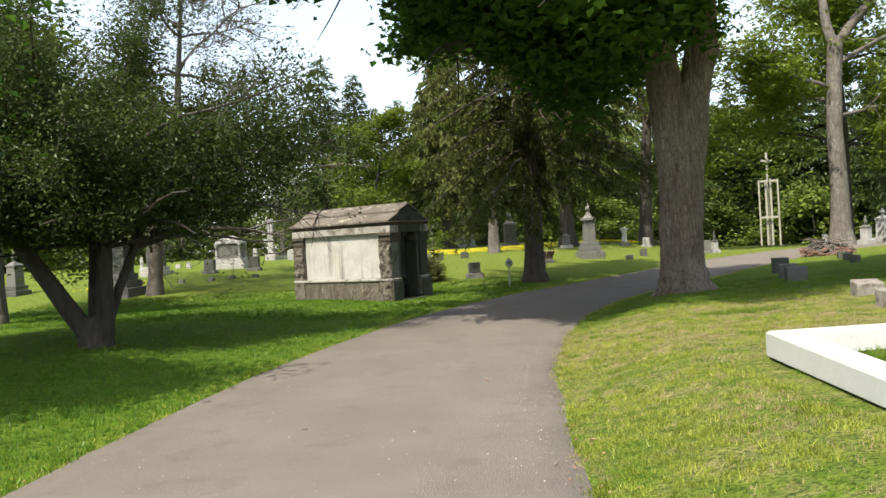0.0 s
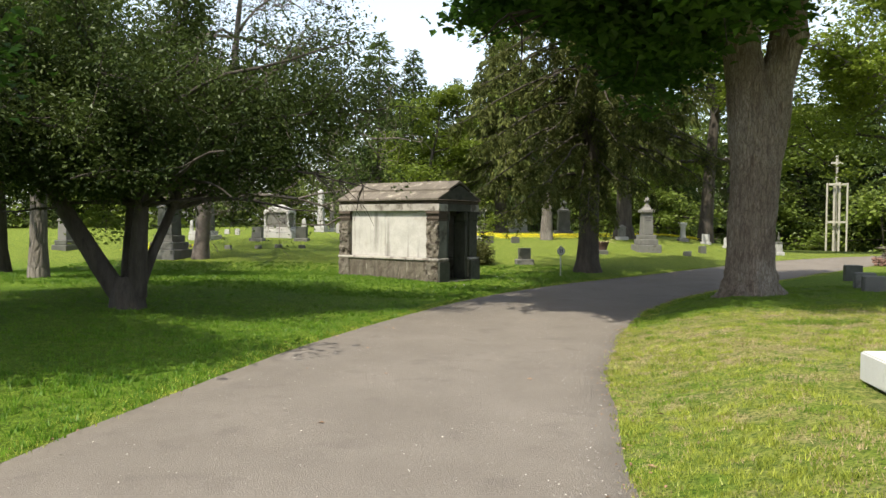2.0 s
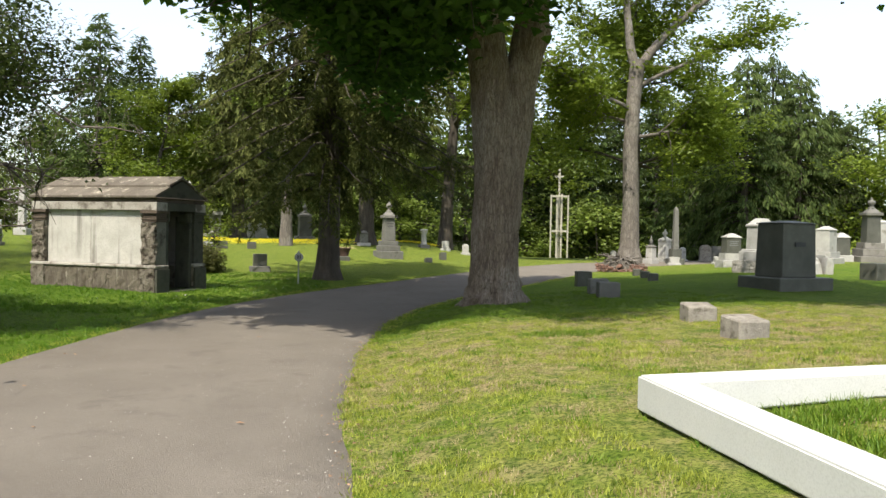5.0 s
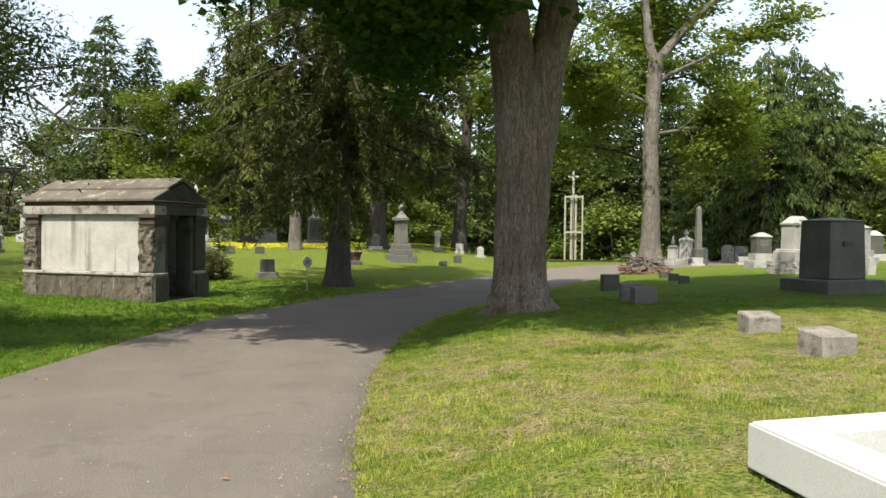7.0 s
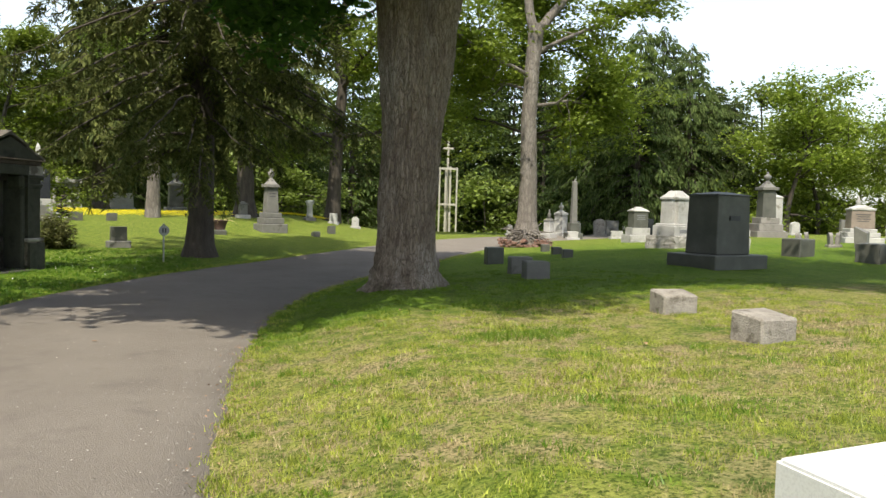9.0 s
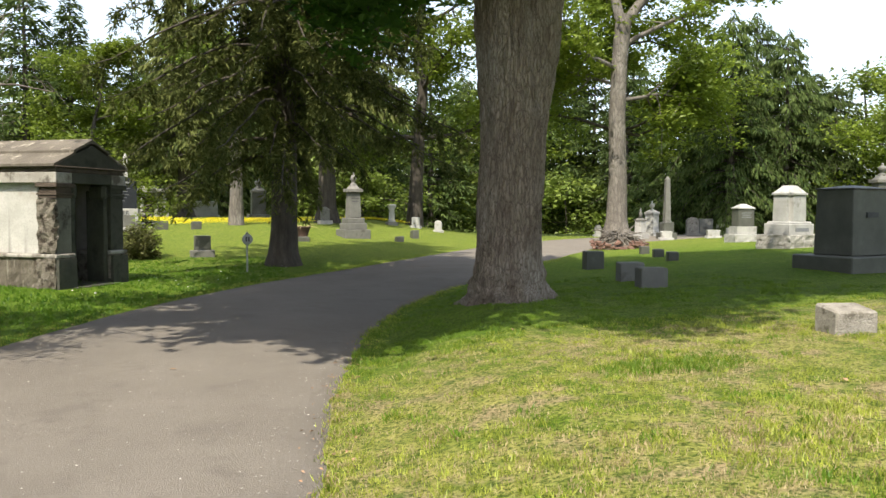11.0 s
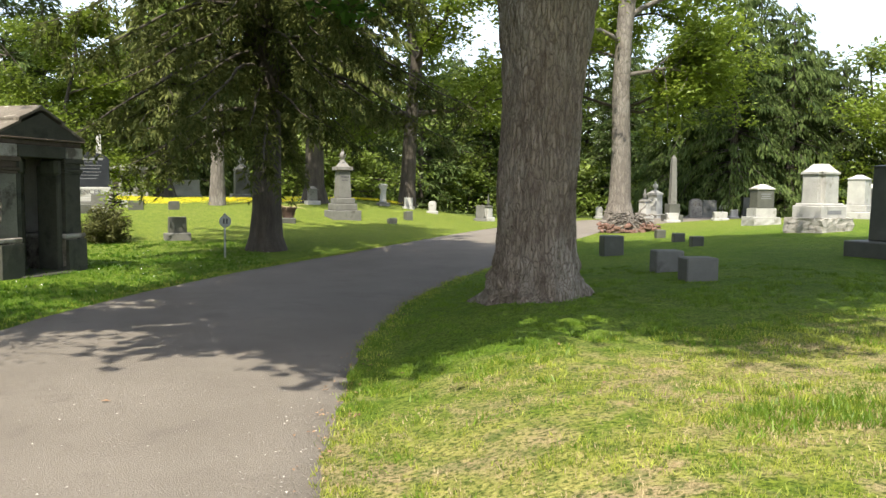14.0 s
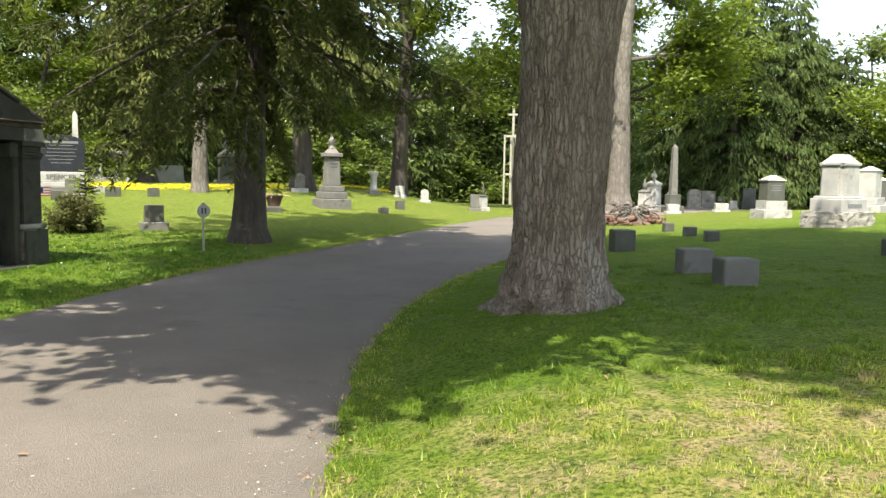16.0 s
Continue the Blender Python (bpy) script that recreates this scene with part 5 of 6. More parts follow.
    for side in (-1, 1):
        def at(u, up):
            x = W / 2 + side * (W / 2 + 0.08) * (1 - u)
            return (x, E + 0.0 + (H + 0.03) * u + up)
        for lo, hi, up in ((0.0, 0.56, 0.035), (0.50, 1.0, 0.085)):
            k = 4 if lo == 0 else 3
            for q in range(k):
                y0, y1 = -0.035 + (L + 0.07) * q / k + 0.003, -0.035 + (L + 0.07) * (q + 1) / k - 0.003
                a, b = at(lo, up), at(hi, up)
                a2, b2 = at(lo, up - 0.055), at(hi, up - 0.055)
                part("roof_slab", prism([a2, b2, b, a] if side < 0 else [a, b, b2, a2], y0, y1, 0.006), TOMB_ROOF, ob, "brown-stained stone roof slab")
    part("ridge_stone", prism([(W / 2 - 0.09, E + H + 0.04), (W / 2 + 0.09, E + H + 0.04), (W / 2, E + H + 0.13)], -0.035, L + 0.035), TOMB_ROOF, ob)
    return ob


def white_kerb():
    """White-painted kerb frame round a grave plot; it sits proud of the ground with a dark gap below."""
    ob = thing("grave_kerb", 3.50, 7.03, 0.0, 0, "low white-painted concrete kerb framing a grave plot", "grave kerb")
    k, top = 0.28, 0.36
    c = [(0.0, 0.0), (6.2, 0.12), (5.7, -4.9), (-0.62, -5.0)]
    for i in range(4):
        (ax, ay), (bx, by) = c[i], c[(i + 1) % 4]
        l = math.hypot(bx - ax, by - ay)
        dx, dy = (bx - ax) / l, (by - ay) / l
        nx, ny = dy, -dx
        bm = bmesh.new()
        pts = [(ax, ay), (bx, by), (bx - dx * k + nx * k, by - dy * k + ny * k), (ax + dx * k + nx * k, ay + dy * k + ny * k)]
        lo = [bm.verts.new((x, y, ground(3.5 + x, 7.03 + y) + 0.018)) for x, y in pts]
        hi = [bm.verts.new((x, y, top + 0.012 * (x / 6))) for x, y in pts]
        bm.faces.new(lo[::-1])
        bm.faces.new(hi)
        for j in range(4):
            bm.faces.new((lo[j], lo[(j + 1) % 4], hi[(j + 1) % 4], hi[j]))
        bmesh.ops.bevel(bm, geom=bm.edges[:], offset=0.012, segments=2, affect="EDGES")
        part("kerb_rail", bm, WHITE_PAINT, ob)
        # added footing, set back; its dark colour stands for shade in the gap
        bm = bmesh.new()
        f = [(ax + (dx + nx) * 0.05, ay + (dy + ny) * 0.05), (bx - (dx - nx) * 0.05, by - (dy - ny) * 0.05), (bx - dx * 0.23 + nx * 0.23, by - dy * 0.23 + ny * 0.23), (ax + dx * 0.23 + nx * 0.23, ay + dy * 0.23 + ny * 0.23)]
        lo = [bm.verts.new((x, y, ground(3.5 + x, 7.03 + y) - 0.2)) for x, y in f]
        hi = [bm.verts.new((x, y, ground(3.5 + x, 7.03 + y) + 0.017)) for x, y in f]
        bm.faces.new(lo[::-1])
        bm.faces.new(hi)
        for j in range(4):
            bm.faces.new((lo[j], lo[(j + 1) % 4], hi[(j + 1) % 4], hi[j]))
        part("footing", bm, DARK_STONE, ob, "added footing under the kerb, coloured dark for the gap's shade")
    return ob


def cross_tower():
    """The open metal tower with a cross, at the wood's edge."""
    x, y = 36.8, 82.1
    h, w = 4.15, 1.05
    ob = thing("cross_tower", x, y, ground(x, y), 0, "open pale metal frame tower with a cross on top", "tower")
    for k, (px, py) in enumerate(((-w / 2, 0), (w / 2, 0), (0.0, 0.55))):
        part("post", block(px - 0.048, px + 0.048, py - 0.048, py + 0.048, -0.2, h if k < 2 else h + 0.15, 0.008), PALE_METAL, ob)
    part("mast", block(-0.19, -0.07, 0.2, 0.31, -0.2, h, 0.008), PALE_METAL, ob)
    part("mast", block(0.08, 0.20, 0.2, 0.31, -0.2, h + 0.05, 0.008), PALE_METAL, ob)
    for z in (0.6, 2.2, h - 0.12):
        part("crossbar", block(-w / 2 + 0.061, w / 2 - 0.061, -0.04, 0.04, z, z + 0.1, 0.006), PALE_METAL, ob)
        part("crossbar", block(-0.03, 0.03, 0.042, 0.48, z + 0.02, z + 0.08, 0.006), PALE_METAL, ob)
    part("cross", block(-0.065, 0.065, 0.49, 0.61, h + 0.15, h + 1.4, 0.006), PALE_METAL, ob)
    part("cross_arm", block(-0.32, 0.32, 0.505, 0.595, h + 0.95, h + 1.05, 0.006), PALE_METAL, ob)
    ob.matrix_basis = pose(x, y, ground(x, y), 0, 0, -20)
    ob.scale = (1.75, 1.75, 2.07)
    return ob


def sign_post():
    ob = thing("section_sign", 3.12, 25.75, ground(3.12, 25.75), 12, "small grey metal section sign on a thin post", "sign")
    part("post", block(-0.02, 0.02, -0.012, 0.012, -0.2, 0.72, 0.004), GREY_METAL, ob)
    disc = lathe([(0.12, -0.012), (0.13, -0.006), (0.13, 0.006), (0.12, 0.012)], 20)
    bmesh.ops.rotate(disc, verts=disc.verts, matrix=Matrix.Rotation(radians(90), 3, "X"))
    bmesh.ops.translate(disc, verts=disc.verts, vec=(0, -0.03, 0.78))
    plate = part("plate", disc, GREY_METAL, ob)
    part("marking", block(-0.05, -0.015, -0.048, -0.043, 0.73, 0.84, 0), LETTER, plate)
    part("marking", block(0.015, 0.05, -0.048, -0.043, 0.73, 0.84, 0), LETTER, plate)
    part("knob", lathe([(0.02, 0.9), (0.035, 0.93), (0.01, 0.96)], 10), GREY_METAL, ob)
    return ob


def shrub(x, y, w, h, leaf, label, seed):
    rng = np.random.default_rng(seed)
    ob = thing("shrub", x, y, ground(x, y), 0, label, "shrub")
    s, tips = Soup(), []
    for _ in range(70):
        a, e = rng.uniform(0, 2 * math.pi), rng.uniform(0.05, 1.0)
        flat = math.sqrt(1 - e * e)
        st = limb_points(rng, (0, 0, 0.08), (flat * math.cos(a), flat * math.sin(a), e * h / w * 2), rng.uniform(0.7, 1.0) * (flat * w / 2 + e * h) * 0.9, 0.12, 0.0, 4)
        s.tube(st, taper(0.012, 0.004, 5), 4)
        tips += st[1:]
    s.ob("stems", DARK_BARK, ob)
    leaf_mesh("foliage", crown_from(tips, rng, 26, 0.06, 0.9), 0.075, 0.035, rng, leaf, ob, 0.4, 0.1)
    return ob


def pot_plant(x, y, size, label, seed):
    rng = np.random.default_rng(seed)
    ob = thing("planter", x, y, ground(x, y), 0, label, "planter")
    r = size
    part("pot", lathe([(r * 0.6, -0.02), (r * 0.62, 0.06), (r * 0.55, 0.09), (r * 0.85, r * 1.3), (r, r * 1.55), (r, r * 1.7), (r * 0.9, r * 1.7), (r * 0.85, r * 1.55), (0.02, r * 1.5)], 20), POT, ob, "dark glazed urn pot", True)
    s = Soup()
    for _ in range(26):
        a = rng.uniform(0, 2 * math.pi)
        st = limb_points(rng, (0.4 * r * math.cos(a), 0.4 * r * math.sin(a), r * 1.52), (math.cos(a), math.sin(a), 0.9), rng.uniform(0.3, 0.6), 0.1, 0.28, 5)
        s.tube(st, taper(0.011, 0.002, 6), 4)
    s.ob("plant", STRAW, ob)
    return ob


def brick_ring():
    """Crumbling ring of bricks and roots at the foot of the pale tree."""
    x, y = 16.3, 30.7
    rng = np.random.default_rng(9)
    ob = thing("brick_ring", x, y, ground(x, y), 0, "crumbling ring of red bricks and dead roots round a tree foot", "brick ring")
    bm = block(-0.105, 0.105, -0.05, 0.05, -0.035, 0.035, 0.006)
    first = part("brick", bm, BRICK, ob)
    first.matrix_basis = pose(-0.85, -0.2, 0.03, 0, 0, 95)
    for k in range(88):
        a = rng.uniform(0, 2 * math.pi)
        r = rng.uniform(0.62, 0.95)
        b = new("brick", first.data)
        b.parent = ob
        b.matrix_basis = pose(r * math.cos(a) * 1.05, r * math.sin(a), rng.uniform(0.0, 0.28), rng.uniform(-14, 14), rng.uniform(-14, 14), math.degrees(a) + 90 + rng.uniform(-22, 22))
    s = Soup()
    for _ in range(70):
        a = rng.uniform(0, 2 * math.pi)
        p = limb_points(rng, (rng.uniform(0.1, 0.5) * math.cos(a), rng.uniform(0.1, 0.5) * math.sin(a), rng.uniform(0.3, 0.6)), (math.cos(a), math.sin(a), rng.uniform(-0.5, 0.3)), rng.uniform(0.3, 0.9), 0.3, 0.12, 4)
        s.tube(p, taper(rng.uniform(0.02, 0.05), 0.008, 5), 5)
    s.ob("root_flare", PALE_BARK, ob)
    part("earth", lathe([(0.75, -0.1), (0.7, 0.12), (0.5, 0.28), (0.05, 0.42)], 18), TOMB_BASE, ob)
    return ob


def name_monument():
    """Black granite monument on a white lettered band and a stepped base."""
    x, y = -0.6, 40.2
    ob = thing("family_monument", x, y, ground(x, y), 4, "black granite family monument on a white lettered base", "monument")
    part("base", block(-0.95, 0.95, -0.4, 0.4, -0.2, 0.20, 0.02), GREY_STONE, ob)
    part("step", block(-0.85, 0.85, -0.34, 0.34, 0.203, 0.36, 0.015), LIGHT_STONE, ob)
    band = part("lettered_band", block(-0.80, 0.80, -0.30, 0.30, 0.363, 0.72, 0.015), LIGHT_STONE, ob, "white stone band with dark letters")
    words("lettering", "SPENCER", 0.235, LETTER, band, 0.0, -0.305, 0.54)
    out = [(-0.76, 0.723), (0.76, 0.723), (0.76, 1.72)] + [(0.76 * math.cos(t), 1.70 + 0.3 * math.sin(t)) for t in np.linspace(0.15, math.pi - 0.15, 9)] + [(-0.76, 1.72)]
    st = part("stone", prism(out, -0.22, 0.22, 0.01), BLACK_STONE, ob)
    for k, wid in enumerate((0.38, 0.50, 0.44, 0.48, 0.40, 0.32)):
        part("inscription", block(-wid, wid, -0.226, -0.219, 1.62 - 0.12 * k, 1.638 - 0.12 * k, 0), PALE_LETTER, st)
    part("carving", block(-0.55, 0.55, -0.226, -0.219, 1.70, 1.78, 0), PALE_LETTER, st)
    return ob


def far_mausoleum():
    x, y = 0.1, 62.0
    ob = thing("columned_tomb", x, y, ground(x, y), 6, "distant pale stone tomb with columns and flat cornice", "mausoleum")
    part("base", block(-1.15, 1.15, -1.0, 1.0, -0.2, 0.25, 0.02), LIGHT_STONE, ob)
    part("chamber", block(-1.0, 1.0, -0.5, 0.9, 0.253, 1.55, 0.02), LIGHT_STONE, ob)
    part("door", block(-0.3, 0.3, -0.52, -0.503, 0.253, 1.3, 0.0), BRONZE_DOOR, ob)
    for cx in (-0.95, -0.45, 0.45, 0.95):
        c = lathe([(0.13, 0.253), (0.1, 0.33), (0.09, 1.42), (0.13, 1.5), (0.13, 1.548)], 12)
        bmesh.ops.translate(c, verts=c.verts, vec=(cx, -0.8, 0))
        part("column", c, LIGHT_STONE, ob, "", True)
    part("cornice", block(-1.15, 1.15, -1.0, 1.0, 1.553, 1.80, 0.02), LIGHT_STONE, ob)
    part("attic", block(-0.55, 0.55, -0.9, 0.8, 1.803, 1.98, 0.02, 0.9), LIGHT_STONE, ob)
    return ob


def sarcophagus_tomb(x, y):
    """The large ornate white monument with corner posts on the hill."""
    ob = thing("ornate_tomb", x, y, ground(x, y), -8, "large ornate white marble tomb with corner posts", "monument")
    z = steps(ob, [(1.75, 1.3, 0.22), (1.55, 1.1, 0.16), (1.42, 0.98, 0.10)], LIGHT_STONE)
    part("die", block(-0.55, 0.55, -0.38, 0.38, z, z + 0.72, 0.02), GREY_STONE, ob)
    for sx in (-0.6, 0.6):
        for sy in (-0.42, 0.42):
            c = lathe([(0.09, z), (0.09, z + 0.06), (0.06, z + 0.1), (0.06, z + 0.6), (0.1, z + 0.66), (0.1, z + 0.72), (0.05, z + 0.82), (0.01, z + 0.9)], 10)
            bmesh.ops.translate(c, verts=c.verts, vec=(sx, sy, 0))
            part("corner_post", c, LIGHT_STONE, ob, "", True)
    part("cornice", block(-0.66, 0.66, -0.46, 0.46, z + 0.723, z + 0.86, 0.03), LIGHT_STONE, ob)
    part("lid", hipped(1.0, 0.7, z + 0.863, 0.08, 0.2), LIGHT_STONE, ob)
    return ob


lone_trees()
woods()
mausoleum()
white_kerb()
cross_tower()
sign_post()
brick_ring()
name_monument()
far_mausoleum()
sarcophagus_tomb(-9.4, 40.4)

# monuments of the right-hand lawn
dark = pedestal("dark_monument", 13.93, 18.35, 8, "massive dark grey granite monument on a broad low base", (DARK_STONE, DARK_STONE, DARK_STONE), [(1.72, 1.32, 0.27)], (1.10, 0.84, 1.26, 0.94), (0.02, 0.06))
part("monogram", block(-0.16, 0.16, -0.44, -0.38, 1.0, 1.10, 0.0), LETTER, dark)
white_monument(17.75, 24.2, 12).scale = (0.86, 0.86, 0.98)
pedestal("grey_monument", 19.9, 28.7, -8, "grey granite monument with pale pointed cap and rough base", (LIGHT_STONE, DARK_STONE, LIGHT_STONE), [(0.95, 0.7, 0.26), (0.72, 0.52, 0.27)], (0.6, 0.44, 0.58, 0.98), (0.05, 0.13), rough=0.025, lines=3)
pedestal("urn_column", 30.1, 32.4, -20, "tall dark granite column with carved caps on pale steps", (MID_STONE, DARK_STONE, GREY_STONE), [(1.45, 1.45, 0.28), (1.15, 1.15, 0.34), (0.9, 0.9, 0.28)], (0.66, 0.66, 1.25, 0.88), (0.14, 0.26, 0.10), "urn")
pedestal("capped_monument", 28.9, 32.9, -20, "dark granite monument with a white pointed cap", (LIGHT_STONE, DARK_STONE, LIGHT_STONE), [(0.85, 0.85, 0.3)], (0.62, 0.62, 0.8, 0.95), (0.05, 0.2))
pedestal("white_pillar", 31.6, 33.3, -20, "plain tall white marble pillar", (LIGHT_STONE, LIGHT_STONE, LIGHT_STONE), [(0.8, 0.8, 0.3)], (0.55, 0.55, 1.55, 0.95), (0.05, 0.1))
pedestal("brown_monument", 29.6, 27.1, -30, "reddish brown granite monument with pale base and cap", (LIGHT_STONE, BROWN_STONE, LIGHT_STONE), [(1.5, 1.1, 0.22), (1.25, 0.9, 0.2), (1.05, 0.75, 0.14)], (0.92, 0.62, 0.72, 0.96), (0.08, 0.14), lines=4)
pedestal("finial_monument", 33.4, 30.2, 35, "slim pale monument with a carved finial", (LIGHT_STONE, LIGHT_STONE, LIGHT_STONE), [(0.7, 0.7, 0.3)], (0.5, 0.5, 1.1, 0.95), (0.05, 0.12), "spire")
pedestal("white_monument", 26.0, 30.6, 28, "broad white marble monument with sloped cap", (LIGHT_STONE, LIGHT_STONE, LIGHT_STONE), [(1.35, 1.1, 0.25), (1.1, 0.8, 0.25)], (0.85, 0.6, 0.9, 0.97), (0.04, 0.14))
# markers on the lawn beside the drive
pale = "low weathered grey granite grave marker with lichened sloping top"
marker(6.58, 10.02, 0.42, 0.36, 0.235, 2, pale, ROUGH_BLOCK, 0.05, "low grave markers", 0.012)
marker(7.30, 12.0, 0.41, 0.34, 0.225, -12, pale, ROUGH_BLOCK, 0.04, "low grave markers", 0.012)
shady = "low dark grey granite grave marker in the tree's shade"
for x, y, w, h, r in ((8.55, 17.05, 0.43, 0.31, -15), (8.98, 18.35, 0.42, 0.33, -17), (10.9, 23.0, 0.44, 0.43, -14), (14.75, 26.75, 0.26, 0.23, -15), (13.95, 24.85, 0.28, 0.23, -18), (13.35, 23.35, 0.28, 0.22, -20),
                      (18.4, 20.15, 0.68, 0.46, 10), (19.2, 18.6, 0.72, 0.47, 20), (19.75, 17.9, 0.72, 0.47, 20)):
    marker(x, y, w, w * 0.8, h, r, shady, GREY_STONE if x < 10 else DARK_STONE)
# tumbled and leaning stones
rng_s = np.random.default_rng(41)
for k in range(4):
    marker(18.45 + 0.28 * k * 0.7, 22.5 + 0.25 * (k % 2), 0.42, 0.22, 0.42 + 0.12 * (k % 2), 20 + 25 * k, "tumbled pale broken gravestone piece", LIGHT_STONE, 0.2, "tumbled stones", 0.03, -14 + 9 * (k % 3))
for k in range(4):
    tablet(23.0 + 0.42 * k, 24.1 - 0.22 * k + 0.3 * (k % 2), 0.34, 0.12, 0.40, 30 + 12 * (k % 3), "leaning weathered grey-white gravestone", MID_STONE, (0.44, 0.25, 0.08), "round", -18 + 7 * (k % 4), "leaning stones")
marker(24.6, 23.1, 0.9, 0.4, 0.62, 35, "rough grey boulder-like broken stone", GREY_STONE, 0.2, "tumbled stones", 0.05)
pot_plant(11.55, 11.7, 0.30, "dark urn planter with dry strappy leaves on the lawn", 4)
pot_plant(5.95, 35.3, 0.30, "dark planter with withered stems behind the spruce", 14)
marker(5.75, 35.0, 0.75, 0.4, 0.16, 0, "low dark stone slab behind the spruce", DARK_STONE, 0.0)
# the row of stones before the wood
row = "stones before the wood"
pedestal("finial_monument", 22.9, 39.6, 20, "small pale monument with dark carved finial", (LIGHT_STONE, LIGHT_STONE, GREY_STONE), [(0.62, 0.62, 0.25)], (0.4, 0.4, 0.6, 0.95), (0.06, 0.12), "spire", row)
pedestal("finial_monument", 25.8, 43.0, 20, "pale square monument with carved urn top", (LIGHT_STONE, LIGHT_STONE, LIGHT_STONE), [(0.95, 0.95, 0.2)], (0.55, 0.55, 0.95, 0.95), (0.12, 0.15), "urn", row)
obelisk(23.9, 38.9, -10, "slender grey granite obelisk on a dark base", (DARK_STONE, GREY_STONE), [(0.75, 0.75, 0.3), (0.52, 0.52, 0.5)], 0.29, 2.2, row)
for x, y, w, h, mat, top, lab in ((28.4, 45.2, 0.36, 0.75, LIGHT_STONE, "round", "white marble headstone with rounded top"), (30.2, 45.5, 0.72, 0.95, ROUGH_BLOCK, "round", "weathered brown granite headstone with rounded top"),
                                  (31.2, 45.6, 0.82, 0.88, GREY_STONE, "flat", "grey granite headstone"), (33.2, 46.8, 0.42, 0.65, LIGHT_STONE, "scroll", "white scrolled headstone"), (32.6, 45.2, 0.42, 0.36, LIGHT_STONE, "flat", "small white headstone"),
                                  (33.2, 44.7, 0.78, 1.05, BLACK_STONE, "flat", "black granite headstone"), (26.8, 39.2, 0.6, 0.3, LIGHT_STONE, "scroll", "small white scrolled stone"), (23.4, 38.2, 0.5, 0.3, LIGHT_STONE, "scroll", "small white scrolled stone"),
                                  (37.9, 76.4, 1.6, 1.35, LIGHT_STONE, "flat", "plain white marble headstone"), (34.6, 76.2, 1.6, 1.45, LIGHT_STONE, "round", "pale carved headstone"), (36.0, 77.5, 0.9, 1.2, GREY_STONE, "flat", "grey headstone"),
                                  (14.6, 39.3, 0.36, 0.55, GREY_STONE, "flat", "grey headstone"), (13.4, 42.0, 0.34, 0.45, LIGHT_STONE, "round", "small pale headstone"), (12.6, 43.0, 0.4, 0.4, LIGHT_STONE, "flat", "small pale headstone"),
                                  (16.2, 42.6, 0.34, 0.45, GREY_STONE, "round", "small grey headstone"), (22.3, 42.6, 0.3, 0.5, LIGHT_STONE, "round", "small white headstone"), (38.0, 42.0, 0.6, 0.7, LIGHT_STONE, "flat", "white headstone"),
                                  (36.0, 36.0, 0.5, 0.6, LIGHT_STONE, "round", "white headstone"), (40.5, 36.5, 0.7, 0.8, GREY_STONE, "flat", "grey headstone"), (35.5, 30.0, 0.5, 0.6, LIGHT_STONE, "scroll", "white scrolled headstone")):
    tablet(x, y, w, 0.22, h, -15, lab + " before the wood" if len(lab.split()) < 4 else lab, mat, (w + 0.16, 0.36, 0.1), top, 0, row)
pedestal("small_urn_stone", 15.1, 39.6, 15, "small pale stone with dark carved finial", (LIGHT_STONE, LIGHT_STONE, DARK_STONE), [(0.42, 0.42, 0.15)], (0.28, 0.28, 0.42, 0.95), (0.04, 0.06), "spire", row)
# the hill beyond the drive
pedestal("urn_monument", 8.2, 37.0, 8, "tall grey granite monument with stepped base and carved urn", (GREY_STONE, GREY_STONE, MID_STONE), [(1.06, 1.06, 0.30), (0.84, 0.84, 0.24), (0.70, 0.70, 0.2)], (0.50, 0.50, 1.0, 0.84), (0.13, 0.22, 0.09), "urn", lines=5)
pedestal("small_monument", 8.0, 41.9, 10, "small grey granite stone with rounded cap", (LIGHT_STONE, GREY_STONE, GREY_STONE), [(0.6, 0.4, 0.16)], (0.36, 0.3, 0.46, 0.95), (0.03, 0.12))
col = thing("broken_column", 11.4, 43.0, ground(11.4, 43.0), 0, "white marble draped column stump on a base", "monument")
part("base", block(-0.26, 0.26, -0.26, 0.26, -0.15, 0.14, 0.02), GREY_STONE, col)
part("shaft", lathe([(0.2, 0.143), (0.15, 0.25), (0.13, 0.7), (0.2, 0.85), (0.22, 0.95), (0.1, 0.98)], 14), LIGHT_STONE, col, "", True)
pedestal("gothic_monument", 5.75, 48.5, 5, "dark grey pointed monument with carved finial", (GREY_STONE, DARK_STONE, GREY_STONE), [(1.05, 0.8, 0.28)], (0.72, 0.5, 1.1, 0.95), (0.12, 0.2), "urn")
tablet(3.55, 60.0, 1.6, 0.5, 0.9, 4, "broad pale granite block headstone", LIGHT_STONE, (1.8, 0.7, 0.12), "flat")
marker(2.27, 30.35, 0.66, 0.5, 0.19, 4, "rough square base stone of a headstone", GREY_STONE, 0.0, "low grave markers", 0.012)
g = tablet(2.27, 30.35, 0.46, 0.32, 0.42, 4, "dark square granite headstone on a rough base", DARK_STONE)
g.location.z += 0.19
tablet(-0.08, 38.1, 0.52, 0.3, 0.45, 4, "grey headstone on a pale base", GREY_STONE, (0.64, 0.42, 0.16), "flat", 0, "", 0, LIGHT_STONE)
marker(0.55, 40.1, 0.45, 0.35, 0.25, 4, "pale low granite grave marker", LIGHT_STONE)
marker(-0.5, 37.6, 0.4, 0.3, 0.3, 4, "dark low granite grave marker", DARK_STONE)
